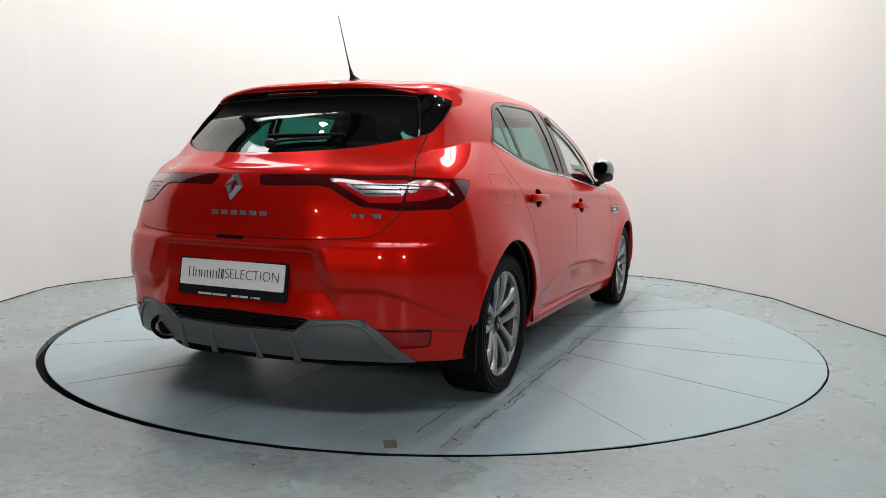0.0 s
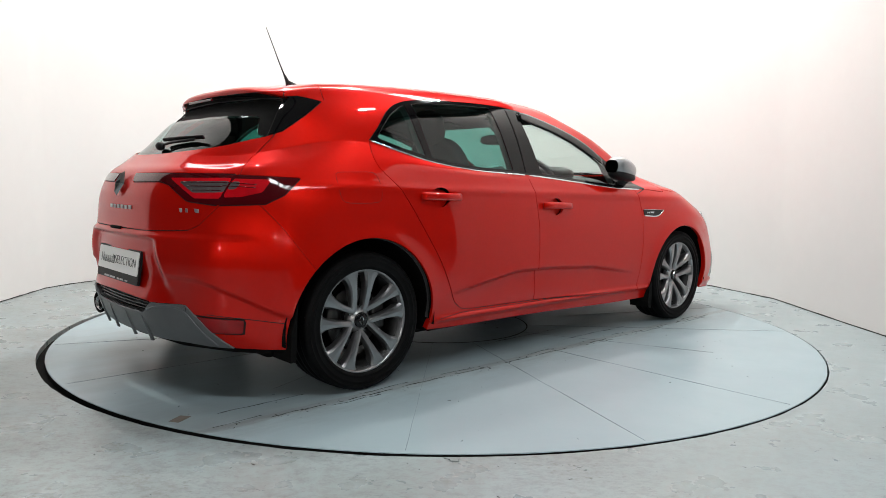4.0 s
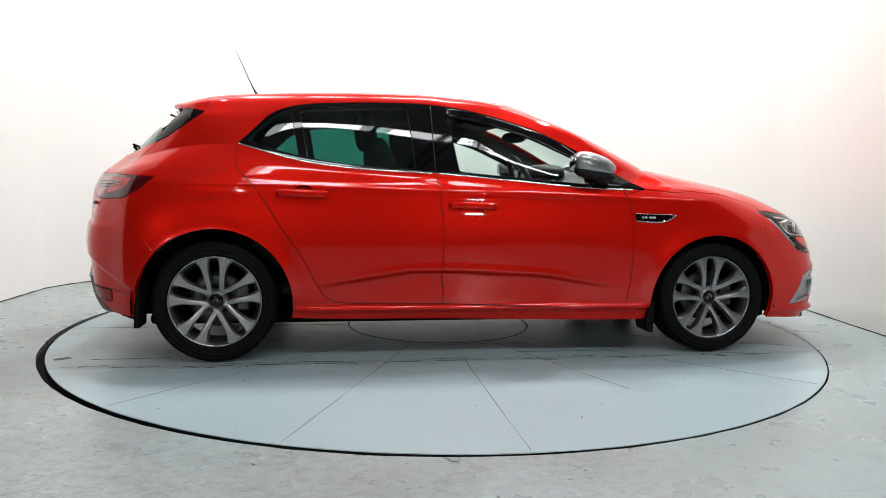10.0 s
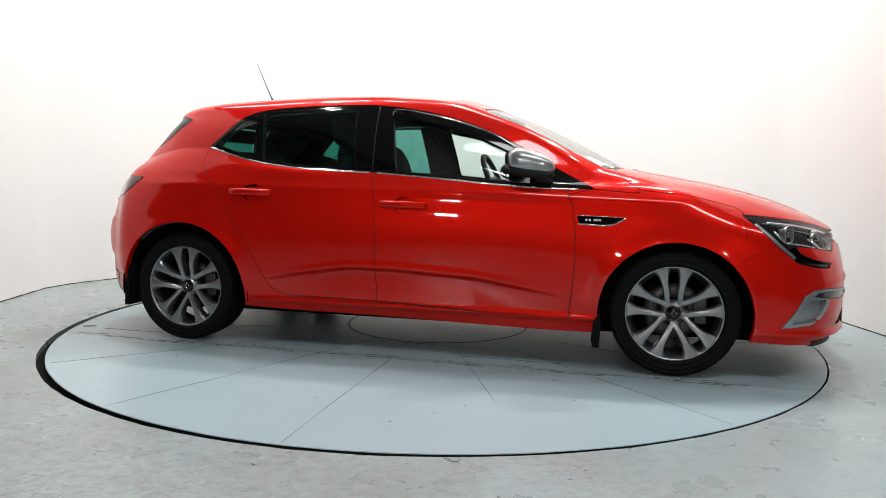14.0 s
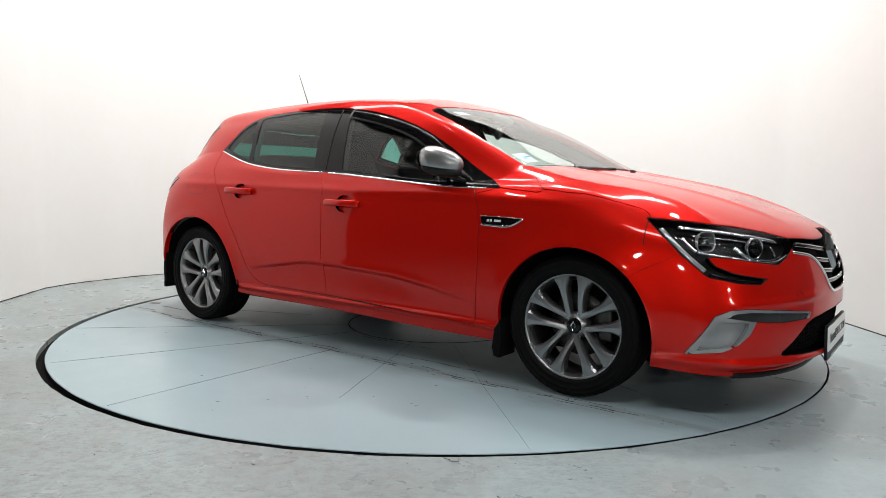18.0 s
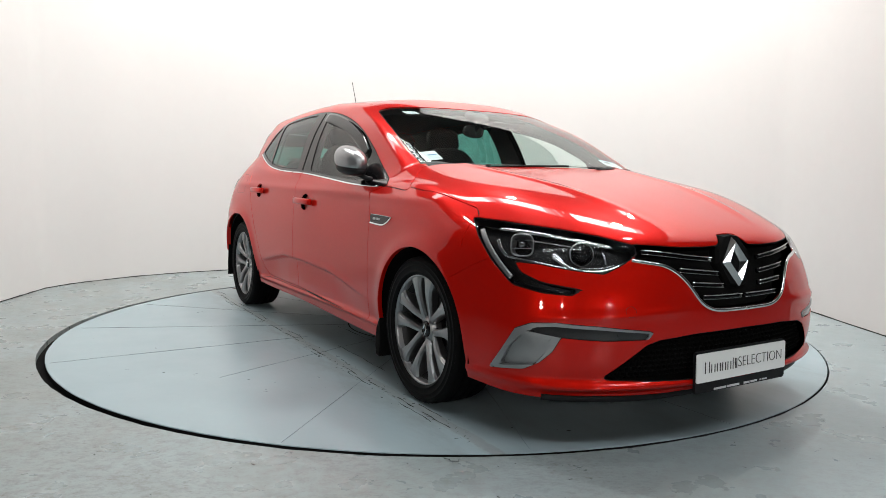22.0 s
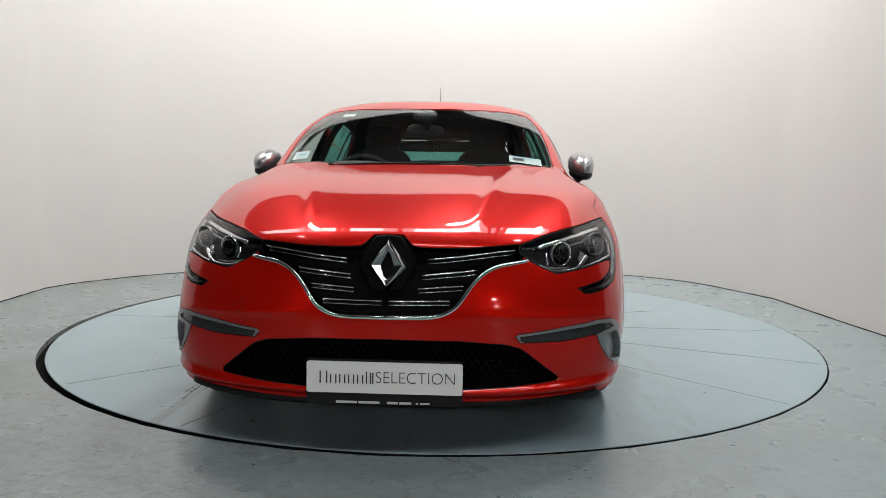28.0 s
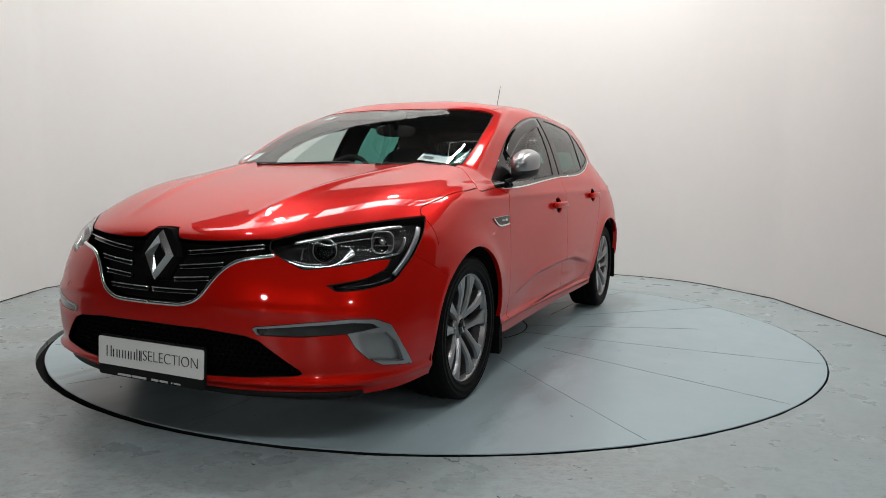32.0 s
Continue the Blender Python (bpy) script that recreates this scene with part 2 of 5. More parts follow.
# ---- the car's skin: rings of the left half from front centre to rear centre, (x ahead, half width, height) ----
RINGS = [
    [(2.16, 0, .165), (2.145, .35, .165), (2.06, .62, .17), (1.92, .79, .18), (1.74, .845, .19), (1.33, .86, .20), (.92, .845, .19),
     (-.2, .83, .205), (-.95, .845, .22), (-1.335, .86, .24), (-1.72, .84, .235), (-1.93, .72, .24), (-2.03, .42, .245), (-2.06, 0, .245)],
    [(2.225, 0, .27), (2.195, .35, .27), (2.105, .62, .275), (1.96, .795, .285), (1.74, .868, .295), (1.33, .89, .30), (.92, .868, .29),
     (-.2, .858, .305), (-.95, .87, .31), (-1.335, .893, .33), (-1.73, .868, .33), (-1.955, .74, .33), (-2.065, .42, .34), (-2.092, 0, .34)],
    [(2.24, 0, .42), (2.21, .35, .42), (2.125, .60, .42), (1.975, .785, .42), (1.735, .875, .43), (1.33, .903, .44), (.9, .884, .42),
     (-.2, .882, .42), (-.95, .89, .43), (-1.335, .905, .45), (-1.74, .876, .45), (-1.975, .74, .45), (-2.08, .42, .46), (-2.106, 0, .46)],
    [(2.225, 0, .56), (2.195, .34, .56), (2.105, .58, .565), (1.955, .765, .57), (1.71, .868, .58), (1.33, .905, .59), (.88, .888, .57),
     (-.2, .89, .57), (-.95, .896, .57), (-1.335, .906, .60), (-1.75, .872, .60), (-1.98, .73, .60), (-2.08, .42, .60), (-2.105, 0, .60)],
    [(2.18, 0, .68), (2.155, .33, .68), (2.06, .55, .685), (1.915, .735, .69), (1.68, .848, .71), (1.33, .889, .73), (.87, .880, .71),
     (-.2, .884, .72), (-.95, .890, .72), (-1.335, .894, .75), (-1.75, .85, .74), (-1.96, .715, .73), (-2.06, .42, .73), (-2.085, 0, .73)],
    [(2.11, 0, .755), (2.085, .32, .752), (1.99, .53, .755), (1.84, .69, .77), (1.64, .795, .79), (1.33, .858, .835), (.87, .863, .83),
     (-.2, .866, .85), (-.95, .868, .87), (-1.335, .862, .89), (-1.74, .81, .87), (-1.93, .69, .85), (-2.045, .40, .85), (-2.073, 0, .85)],
    [(1.80, 0, .865), (1.79, .30, .868), (1.73, .50, .872), (1.62, .65, .878), (1.5, .745, .875), (1.28, .805, .905), (.86, .840, .89),
     (-.2, .845, .915), (-.95, .842, .95), (-1.335, .818, .98), (-1.70, .76, .965), (-1.88, .655, .945), (-2.00, .38, .945), (-2.03, 0, .945)],
    [(1.4, 0, .955), (1.39, .30, .957), (1.36, .48, .957), (1.30, .62, .953), (1.22, .715, .948), (1.08, .775, .935), (.85, .815, .918),
     (-.2, .828, .95), (-.95, .818, 1.0), (-1.335, .78, 1.04), (-1.66, .72, 1.015), (-1.83, .62, .985), (-1.955, .36, .985), (-1.985, 0, .985)],
    [(1.12, 0, 1.005), (1.11, .28, 1.005), (1.07, .48, 1.01), (1.01, .62, 1.012), (.96, .70, 1.0), (.92, .755, .96), (.82, .795, .932),
     (-.2, .812, .978), (-.95, .79, 1.035), (-1.28, .745, 1.10), (-1.62, .685, 1.06), (-1.78, .59, 1.025), (-1.91, .34, 1.025), (-1.94, 0, 1.025)],
    [(.90, 0, 1.12), (.89, .28, 1.12), (.86, .47, 1.115), (.82, .60, 1.11), (.775, .675, 1.10), (.68, .715, 1.08), (.38, .745, 1.07),
     (-.2, .758, 1.10), (-.95, .735, 1.14), (-1.25, .70, 1.185), (-1.56, .643, 1.16), (-1.70, .56, 1.125), (-1.815, .33, 1.12), (-1.845, 0, 1.12)],
    [(.64, 0, 1.25), (.63, .27, 1.248), (.61, .45, 1.24), (.575, .57, 1.23), (.54, .638, 1.22), (.45, .668, 1.205), (.18, .69, 1.205),
     (-.25, .698, 1.225), (-.92, .685, 1.245), (-1.22, .655, 1.258), (-1.50, .61, 1.245), (-1.62, .54, 1.22), (-1.715, .32, 1.22), (-1.745, 0, 1.22)],
    [(.42, 0, 1.335), (.41, .26, 1.333), (.39, .43, 1.322), (.36, .54, 1.31), (.33, .598, 1.30), (.24, .622, 1.298), (.02, .638, 1.306),
     (-.3, .642, 1.32), (-.88, .637, 1.318), (-1.18, .62, 1.312), (-1.45, .583, 1.298), (-1.575, .52, 1.275), (-1.63, .32, 1.285), (-1.65, 0, 1.288)],
    [(.26, 0, 1.392), (.25, .25, 1.39), (.23, .41, 1.378), (.21, .50, 1.365), (.18, .553, 1.355), (.10, .578, 1.357), (-.08, .585, 1.368),
     (-.35, .587, 1.378), (-.85, .58, 1.372), (-1.15, .57, 1.362), (-1.42, .545, 1.342), (-1.56, .49, 1.318), (-1.645, .31, 1.328), (-1.665, 0, 1.333)],
    [(.12, 0, 1.415), (.11, .2, 1.412), (.09, .33, 1.402), (.07, .40, 1.395), (.04, .44, 1.393), (-.02, .455, 1.398), (-.15, .46, 1.405),
     (-.4, .46, 1.413), (-.82, .455, 1.407), (-1.1, .44, 1.393), (-1.35, .41, 1.374), (-1.465, .37, 1.357), (-1.535, .22, 1.361), (-1.55, 0, 1.365)],
    [(.0, 0, 1.428), (-.02, 0, 1.43), (-.05, 0, 1.432), (-.08, 0, 1.434), (-.11, 0, 1.436), (-.15, 0, 1.438), (-.25, 0, 1.442),
     (-.45, 0, 1.446), (-.8, 0, 1.441), (-1.0, 0, 1.431), (-1.2, 0, 1.416), (-1.3, 0, 1.407), (-1.4, 0, 1.390), (-1.43, 0, 1.386)],
]
BELT = 8                       # the ring of cowl and beltline, where the slope breaks


def cubic(knots, values, at):
    """A natural cubic spline through rows of values."""
    n, h = len(knots), np.diff(knots)
    a, r = np.eye(n), np.zeros((n,) + values.shape[1:])
    shape = (-1,) + (1,) * (values.ndim - 1)
    slope = np.diff(values, axis=0) / h.reshape(shape)
    for i in range(1, n - 1):
        a[i, i - 1], a[i, i], a[i, i + 1] = h[i - 1], 2 * (h[i - 1] + h[i]), h[i]
        r[i] = 6 * (slope[i] - slope[i - 1])
    m = np.linalg.solve(a, r.reshape(n, -1)).reshape(r.shape)
    i = np.clip(np.searchsorted(knots, at) - 1, 0, n - 2)
    t, hh = (at - knots[i]).reshape(shape), h[i].reshape(shape)
    s = hh - t
    return (m[i] * s ** 3 + m[i + 1] * t ** 3) / (6 * hh) + (values[i] / hh - m[i] * hh / 6) * s + (values[i + 1] / hh - m[i + 1] * hh / 6) * t


def lengths(net):
    """Mean running chord length along the first axis of a net of points."""
    step = np.linalg.norm(np.diff(net, axis=0), axis=-1).reshape(len(net) - 1, -1).mean(1)
    return np.concatenate([[0], np.cumsum(step)])


def skin(nu=330, low=104, high=56):
    """The left half of the body as a grid of points, rows from the bottom edge to the roof's middle."""
    net = np.array(RINGS, float)
    for row, wide in ((9, 1.016), (10, 1.026), (11, 1.028), (12, 1.036), (13, 1.03)):   # fuller cabin sides
        net[row, :, 1] *= wide
    flip = np.array([1, -1, 1])
    wide = np.concatenate([net[:, 3:0:-1] * flip, net, net[:, -2:-5:-1] * flip], 1)
    across = np.moveaxis(wide, 1, 0)
    k = lengths(across[:, :BELT + 1])
    dense = np.linspace(k[3], k[-4], 1200)
    grid = np.moveaxis(cubic(k, across, dense), 0, 1)
    grid = grid[:, np.linspace(0, 1199, nu).round().astype(int)]
    lo = grid[:BELT + 1]
    k = lengths(lo)
    lower = cubic(k, lo, np.linspace(0, k[-1], low))
    hi = np.concatenate([grid[BELT:], grid[-2:-4:-1] * flip], 0)
    k = lengths(hi)
    upper = cubic(k, hi, np.linspace(0, k[len(grid) - BELT - 1], high))
    full = np.concatenate([lower, upper[1:]], 0)
    full[:, 0, 1] = full[:, -1, 1] = 0
    full[-1, :, 1] = 0
    return shaped(full, low)


def step(a, b, x):
    t = np.clip((x - a) / (b - a), 0, 1)
    return t * t * (3 - 2 * t)


def shaped(p, low):
    """Creases and swellings pressed into the smooth skin."""
    x, w, z = p[..., 0].copy(), p[..., 1].copy(), p[..., 2].copy()
    side = step(.55, .8, w)
    for cx, cz, r in ((1.334, .31, .352), (-1.335, .31, .365)):      # lips of the wheel arches
        d = np.hypot(x - cx, z - cz)
        p[..., 1] += side * .010 * np.exp(-((d - r) / .05) ** 2) * step(-.1, .25, z - cz + .15)
    crease = .463 - .16 * np.clip(-.35 - x, 0, 1) - .055 * np.clip(x + .1, 0, 2) - .10 * np.clip(x - .35, 0, 1)   # hollow low on the doors
    below = crease - z
    inside = step(-.92, -.5, x) * step(.86, .35, x) * side
    p[..., 1] -= inside * .023 * step(-.002, .011, below) * step(.20, .03, below)
    p[..., 1] += inside * .004 * np.exp(-((below + .012) / .02) ** 2)
    p[..., 1] += side * .020 * np.exp(-((z - .262) / .012) ** 2) * step(-.98, -.85, x) * step(1.0, .9, x)   # ledge of the sill
    line = .872 + .035 * (-x) * .5                                     # shoulder line
    p[..., 1] += side * .006 * np.exp(-((z - line) / .022) ** 2) * step(1.5, 1.2, x) * step(-1.75, -1.4, x)
    hood = step(.95, 1.2, x) * step(2.1, 1.9, x) * step(.70, .76, z)   # two ridges on the bonnet
    ridge = .50 - .20 * (x - 1.0)
    p[..., 2] += hood * (.0075 * np.exp(-((w - ridge) / .030) ** 2) - .0015 * np.exp(-((w - ridge + .15) / .10) ** 2))
    nose = step(1.45, 1.75, x)                                        # sharp lower edge of the front bumper
    p[..., 0] += nose * ((.032 + .006 * step(.62, .35, w)) * np.exp(-((z - .222) / .017) ** 2) - .012 * np.exp(-((z - .195) / .014) ** 2)) * step(.86, .7, w)
    p[..., 1] += nose * .008 * np.exp(-((z - .232) / .016) ** 2) * step(.5, .75, w)
    brow = .468 + .05 * (.7 - w)                                      # fold over the fog lamps
    p[..., 0] += nose * .009 * np.exp(-((z - brow) / .016) ** 2) * step(.24, .42, w) * step(.84, .70, w)
    fold = .525 - 2.2 * np.clip(w - .62, 0, 1) ** 2 - z                # fold across the rear bumper
    rear = step(-1.60, -1.74, x) * step(.42, .52, w) * step(-.004, .018, fold) * step(.22, .06, fold)
    out = np.maximum(np.hypot(x + 1.45, w), .01)
    p[..., 0] -= rear * .011 * (x + 1.45) / out
    p[..., 1] -= rear * .011 * w / out
    bend = .036 * step(-1.70, -1.92, x) * step(.30, .62, w) * step(1.25, .95, z)   # rounder rear corners
    p[..., 0] += bend + .020 * step(-1.45, -1.6, x) * step(.95, 1.2, z)
    p[..., 1] -= bend
    back = step(-1.80, -1.95, x)                                     # shelf of the rear bumper under the tailgate
    p[..., 0] -= back * .012 * step(.700, .678, z) * step(.42, .62, z)
    tail = step(-1.93, -2.02, x) * step(.07, -.03, w - .36 - .5 * (.66 - z)) * step(.40, .52, z) * step(.682, .660, z)   # hollow for the rear plate
    p[..., 0] += tail * .036
    return p


# ---- mesh helpers ----
def mesh(name, verts, faces, normals=None, smooth=True):
    me = bpy.data.meshes.new(name)
    me.from_pydata([tuple(map(float, v)) for v in verts], [], [tuple(map(int, f)) for f in faces])
    if smooth:
        me.polygons.foreach_set("use_smooth", [True] * len(me.polygons))
    me.update()
    if normals is not None:
        me.normals_split_custom_set_from_vertices([tuple(map(float, n)) for n in normals])
    return me


def part(name, data, mat, parent=None, label="", at=None):
    """One mesh object under a thing or part; data is a mesh or a bmesh."""
    if isinstance(data, bmesh.types.BMesh):
        me = bpy.data.meshes.new(name)
        data.to_mesh(me)
        data.free()
        data = me
    if mat and not data.materials:
        data.materials.append(mat)
    ob = new(name, data)
    if parent:
        ob.parent = parent
    if at is not None:
        ob.matrix_basis = at
    return tagged(ob, label) if label else ob


def box(sx, sy, sz, at=(0, 0, 0), bevel=.0, segments=2, turn=None):
    bm = bmesh.new()
    bmesh.ops.create_cube(bm, size=1)
    bmesh.ops.scale(bm, vec=(sx, sy, sz), verts=bm.verts)
    if bevel:
        bmesh.ops.bevel(bm, geom=bm.edges[:], offset=bevel, segments=segments, profile=.5, affect="EDGES")
        for f in bm.faces:
            f.smooth = len(f.verts) == 4 and f.calc_area() < .2 * max(sx * sy, sy * sz, sx * sz)
    if turn:
        bmesh.ops.transform(bm, matrix=turn, verts=bm.verts)
    bmesh.ops.translate(bm, vec=at, verts=bm.verts)
    return bm


def joined(*bms):
    out = bmesh.new()
    for bm in bms:
        me = bpy.data.meshes.new("piece")
        bm.to_mesh(me)
        bm.free()
        out.from_mesh(me)
        bpy.data.meshes.remove(me)
    return out


def lathe(profile, n=96, start=0.0, stop=2 * math.pi):
    """Turns (along y, radius) points round the y axis."""
    full = stop - start > 6.28
    ang = np.linspace(start, stop, n + 1)[:-1] if full else np.linspace(start, stop, n)
    k, m = len(profile), len(ang)
    verts = [(r * math.cos(a), y, r * math.sin(a)) for a in ang for y, r in profile]
    faces = []
    for i in range(m if full else m - 1):
        j = (i + 1) % m
        faces += [(i * k + q, i * k + q + 1, j * k + q + 1, j * k + q) for q in range(k - 1)]
    return mesh("turned", verts, faces)


def sweep(path, width, height, up, closed=False, taper=None):
    """A bar with a rounded section along a path; up is a list of normals or one normal."""
    p = np.array(path, float)
    u = np.broadcast_to(np.array(up, float), p.shape)
    tan = np.gradient(p, axis=0)
    if closed:
        tan = np.roll(p, -1, 0) - np.roll(p, 1, 0)
    tan /= np.linalg.norm(tan, axis=1, keepdims=True) + 1e-12
    s = np.cross(tan, u)
    s /= np.linalg.norm(s, axis=1, keepdims=True) + 1e-12
    n = np.cross(s, tan)
    ring = [(math.copysign(abs(math.cos(a)) ** .6, math.cos(a)), math.copysign(abs(math.sin(a)) ** .6, math.sin(a))) for a in np.arange(8) * math.pi / 4 + math.pi / 8]
    t = np.ones(len(p)) if taper is None else np.array(taper)
    verts = [p[i] + s[i] * a * width / 2 * t[i] + n[i] * b * height / 2 * t[i] for i in range(len(p)) for a, b in ring]
    k, faces = len(ring), []
    for i in range(len(p) - (0 if closed else 1)):
        j = (i + 1) % len(p)
        faces += [(i * k + q, i * k + (q + 1) % k, j * k + (q + 1) % k, j * k + q) for q in range(k)]
    if not closed:
        faces += [tuple(range(k))[::-1], tuple(range((len(p) - 1) * k, len(p) * k))]
    return mesh("bar", verts, faces)


def smooth_line(points, n=40, closed=False):
    """A smooth curve through points, evenly stepped."""
    p = np.array(points, float)
    if closed:
        p = np.concatenate([p[-3:], p, p[:4]])
    k = np.concatenate([[0], np.cumsum(np.sqrt(np.linalg.norm(np.diff(p, axis=0), axis=1)))])
    lo, hi = (k[3], k[-4]) if closed else (k[0], k[-1])
    return cubic(k, p, np.linspace(lo, hi, n, endpoint=not closed))


# ---- the hall ----
WALL_LEFT = [(-3.17, -1.35), (-3.19, -.3), (-3.207, .55), (-3.225, .85), (-3.25, 1.22)]
WALL_ARC = [(-3.25, 1.22), (-3.16, 1.51), (-3.02, 1.757), (-2.82, 2.04), (-2.52, 2.33), (-2.06, 2.65), (-1.4, 2.97), (-.6, 3.16), (.2, 3.15), (1.0, 2.98), (1.70, 2.745),
            (2.098, 2.545), (2.46, 2.17), (2.66, 1.70), (2.82, 1.22)]
WALL_RIGHT = [(2.82, 1.22), (2.822, .7), (2.826, .2), (2.84, -.4), (2.85, -1.35)]


def flakes(seed, count, where):
    """Small ragged chips lying flat; where gives radius and angle."""
    r = random.Random(seed)
    verts, faces = [], []
    for _ in range(count):
        rad, a = where(r)
        x, y, size, turn = rad * math.cos(a), rad * math.sin(a), r.choice((.002, .003, .004, .006, .009)), r.uniform(0, 6.28)
        k, n = len(verts), 7
        for i in range(n):
            b = i * 2 * math.pi / n
            u, v = size * (.5 + r.random()) * math.cos(b), size * .42 * (.3 + r.random()) * math.sin(b)
            verts.append((x + u * math.cos(turn) - v * math.sin(turn), y + u * math.sin(turn) + v * math.cos(turn), .0009))
        faces.append(tuple(range(k, k + n)))
    return mesh("flakes", verts, faces, smooth=False)


def build_hall():
    line = np.concatenate([smooth_line(WALL_LEFT, 20)[:-1], smooth_line(WALL_ARC, 110), smooth_line(WALL_RIGHT, 20)[1:]])
    tan = np.gradient(line, axis=0)
    out = np.stack([-tan[:, 1], tan[:, 0]], 1) / np.linalg.norm(tan, axis=1, keepdims=True)
    n, verts, faces = len(line), [], []
    for off, z in ((0, 0), (0, 1.3), (0, 2.6), (0, 3.9), (.12, 3.9), (.12, 0)):
        verts += [(*(line[i] + out[i] * off), z) for i in range(n)]
    for k in range(5):
        faces += [(k * n + i, k * n + i + 1, (k + 1) * n + i + 1, (k + 1) * n + i) for i in range(n - 1)]
    wall = part("wall_curved", mesh("wall_curved", verts, faces), WALL)
    mod = wall.modifiers.new("edges", "EDGE_SPLIT")
    mod.split_angle = radians(50)
    tagged(wall, "plain white painted curved wall round the turntable", kind="structure")

    rough = random.Random(17)
    foot = [(*(line[i] - out[i] * .002), .002) for i in range(n)]
    tagged(part("wall_joint", sweep(foot, .012, .012, (0, 0, 1), taper=[rough.uniform(.35, 1.0) for _ in foot]), JOINT), "dark uneven joint between the curved wall and floor", kind="structure")
    # floor: one sheet with a round pit for the turntable
    ring = [(2.283 * math.cos(a) - .008, 2.283 * math.sin(a) - .002) for a in np.linspace(0, 2 * math.pi, 361)[:-1]]
    rim = []
    for x, y in ring:
        s = 40 / max(abs(x), abs(y))
        rim.append((x * s, y * s))
    wobble = [1 + .0012 * noise.noise((x * 9, y * 9, 0)) for x, y in ring]
    nick = random.Random(8)
    for _ in range(46):                                  # small nicks broken out of the rim
        k, deep = nick.randrange(360), nick.uniform(.0003, .0016)
        for d, f in ((-1, .4), (0, 1), (1, nick.random())):
            wobble[(k + d) % 360] += deep * f
    verts = [(x * w, y * w, 0) for (x, y), w in zip(ring, wobble)] + [(x * w, y * w, -.06) for (x, y), w in zip(ring, wobble)]
    verts += [(x * 1.6, y * 1.6, 0) for x, y in ring] + [(x, y, 0) for x, y in rim]
    faces = []
    for i in range(360):
        j = (i + 1) % 360
        faces += [(360 + i, 360 + j, j, i), (i, j, 720 + j, 720 + i), (720 + i, 720 + j, 1080 + j, 1080 + i)]
    tagged(part("floor", mesh("floor", verts, faces, smooth=False), GROUND_PAINT), "blue-grey painted concrete floor, rubbed and stained", kind="structure")
    pit = lathe([(-.05, 2.16), (-.05, 2.32)], 180)
    tagged(part("pit_ring", pit, SEAL, at=pose(0, 0, .02, 90)), "black gap ring round the turntable", kind="structure")
    # cracked flake of floor paint just outside the ring
    spot = [(.031, -2.292), (.038, -2.288), (.054, -2.287), (.083, -2.287), (.081, -2.321), (.053, -2.321), (.050, -2.306), (.041, -2.302), (.033, -2.299)]
    chip = mesh("chip", [(x, y, .0012) for x, y in spot], [tuple(range(len(spot)))[::-1]], smooth=False)
    bare = tagged(part("floor_chip", chip, GROUND_PAINT), "cracked loose flake of floor paint", kind="structure")
    part("chip_edge", sweep([(x, y, .0014) for x, y in spot], .0026, .0016, (0, 0, 1), True, taper=[.6, 1, .5, .8, 1, .5, 1.2, .6, 1]), GROOVE, bare)

    marks = flakes(21, 420, lambda r: (2.34 + 1.9 * r.random() ** 1.2, r.uniform(2.6, 6.4) if r.random() < .65 else r.uniform(0, 6.28)))
    tagged(part("floor_scuffs", marks, GROOVE), "small dark scuffs and chips on the floor", kind="stuff")
    # the hall beyond, seen in the car's reflections
    for name, sx, sy, x, y in (("wall_east", .2, 22, 9, -3), ("wall_west", .2, 22, -9, -3), ("wall_north", 18, .2, 0, 8), ):
        tagged(part(name, box(sx, sy, 6.2, (x, y, 3.1)), HALL), "plain grey hall wall", kind="structure")
    tagged(part("wall_south", box(18, .2, 6.2, (0, -14, 3.1)), HALL), "plain grey hall wall", kind="structure")
    # glazed fronts far behind
    for x, y, turn, wide in ((4.4, -13.88, 0, 3), (-4.6, -13.88, 0, 2), (8.88, -8.2, 90, 3), (-8.88, -7.4, -90, 2)):
        front = new("glazed_front")
        tagged(front, "tall daylit glazed front with dark mullions", "window", "glazed fronts", kind="structure")
        front.matrix_basis = pose(x, y, 0, 0, 0, turn)
        for i in range(wide * 2):
            for z, h in ((1.1, 1.5), (2.35, .8)):
                part("pane", box(.36, .02, h * (.6 + .4 * ((i * 7 + wide) % 3) / 2), (i * .475, 0, z)), GLAZING, front)
        for i in range(wide * 2 + 1):
            part("mullion", box(.08, .08, 2.9, (i * .475 - .2375, 0, 1.45), .01), BEAM, front)
        for z in (.12, 1.9, 2.85):
            part("transom", box(wide * .95, .07, .08, (.475 * wide - .2375, 0, z), .01), BEAM, front)
    ends = [-14.1] + [e for x, y, w in SKYLIGHTS for e in (y - .4, y + .4)] + [8.1]
    tagged(part("ceiling", joined(*[box(18.2, b - a, .15, (0, (a + b) / 2, 6.28)) for a, b in zip(ends[::2], ends[1::2])]), ROOF), "pale sheet roof of the hall", kind="structure")
    for cx, cy, wide in SKYLIGHTS:
        strip = new("skylight")
        tagged(strip, "long bright skylight strip in the hall roof", "skylight", kind="structure")
        for i in range(9):
            x = cx + (i - 4) * 2 + 1
            part("pane", box(1.92, .8, .02, (x, cy, 6.26)), DAYLIGHT if abs(x - cx) < wide / 2 else ROOF, strip)
        for i in range(10):
            part("glazing_bar", box(.07, .82, .10, (cx - 8 + i * 2, cy, 6.22), .01), BEAM, strip)
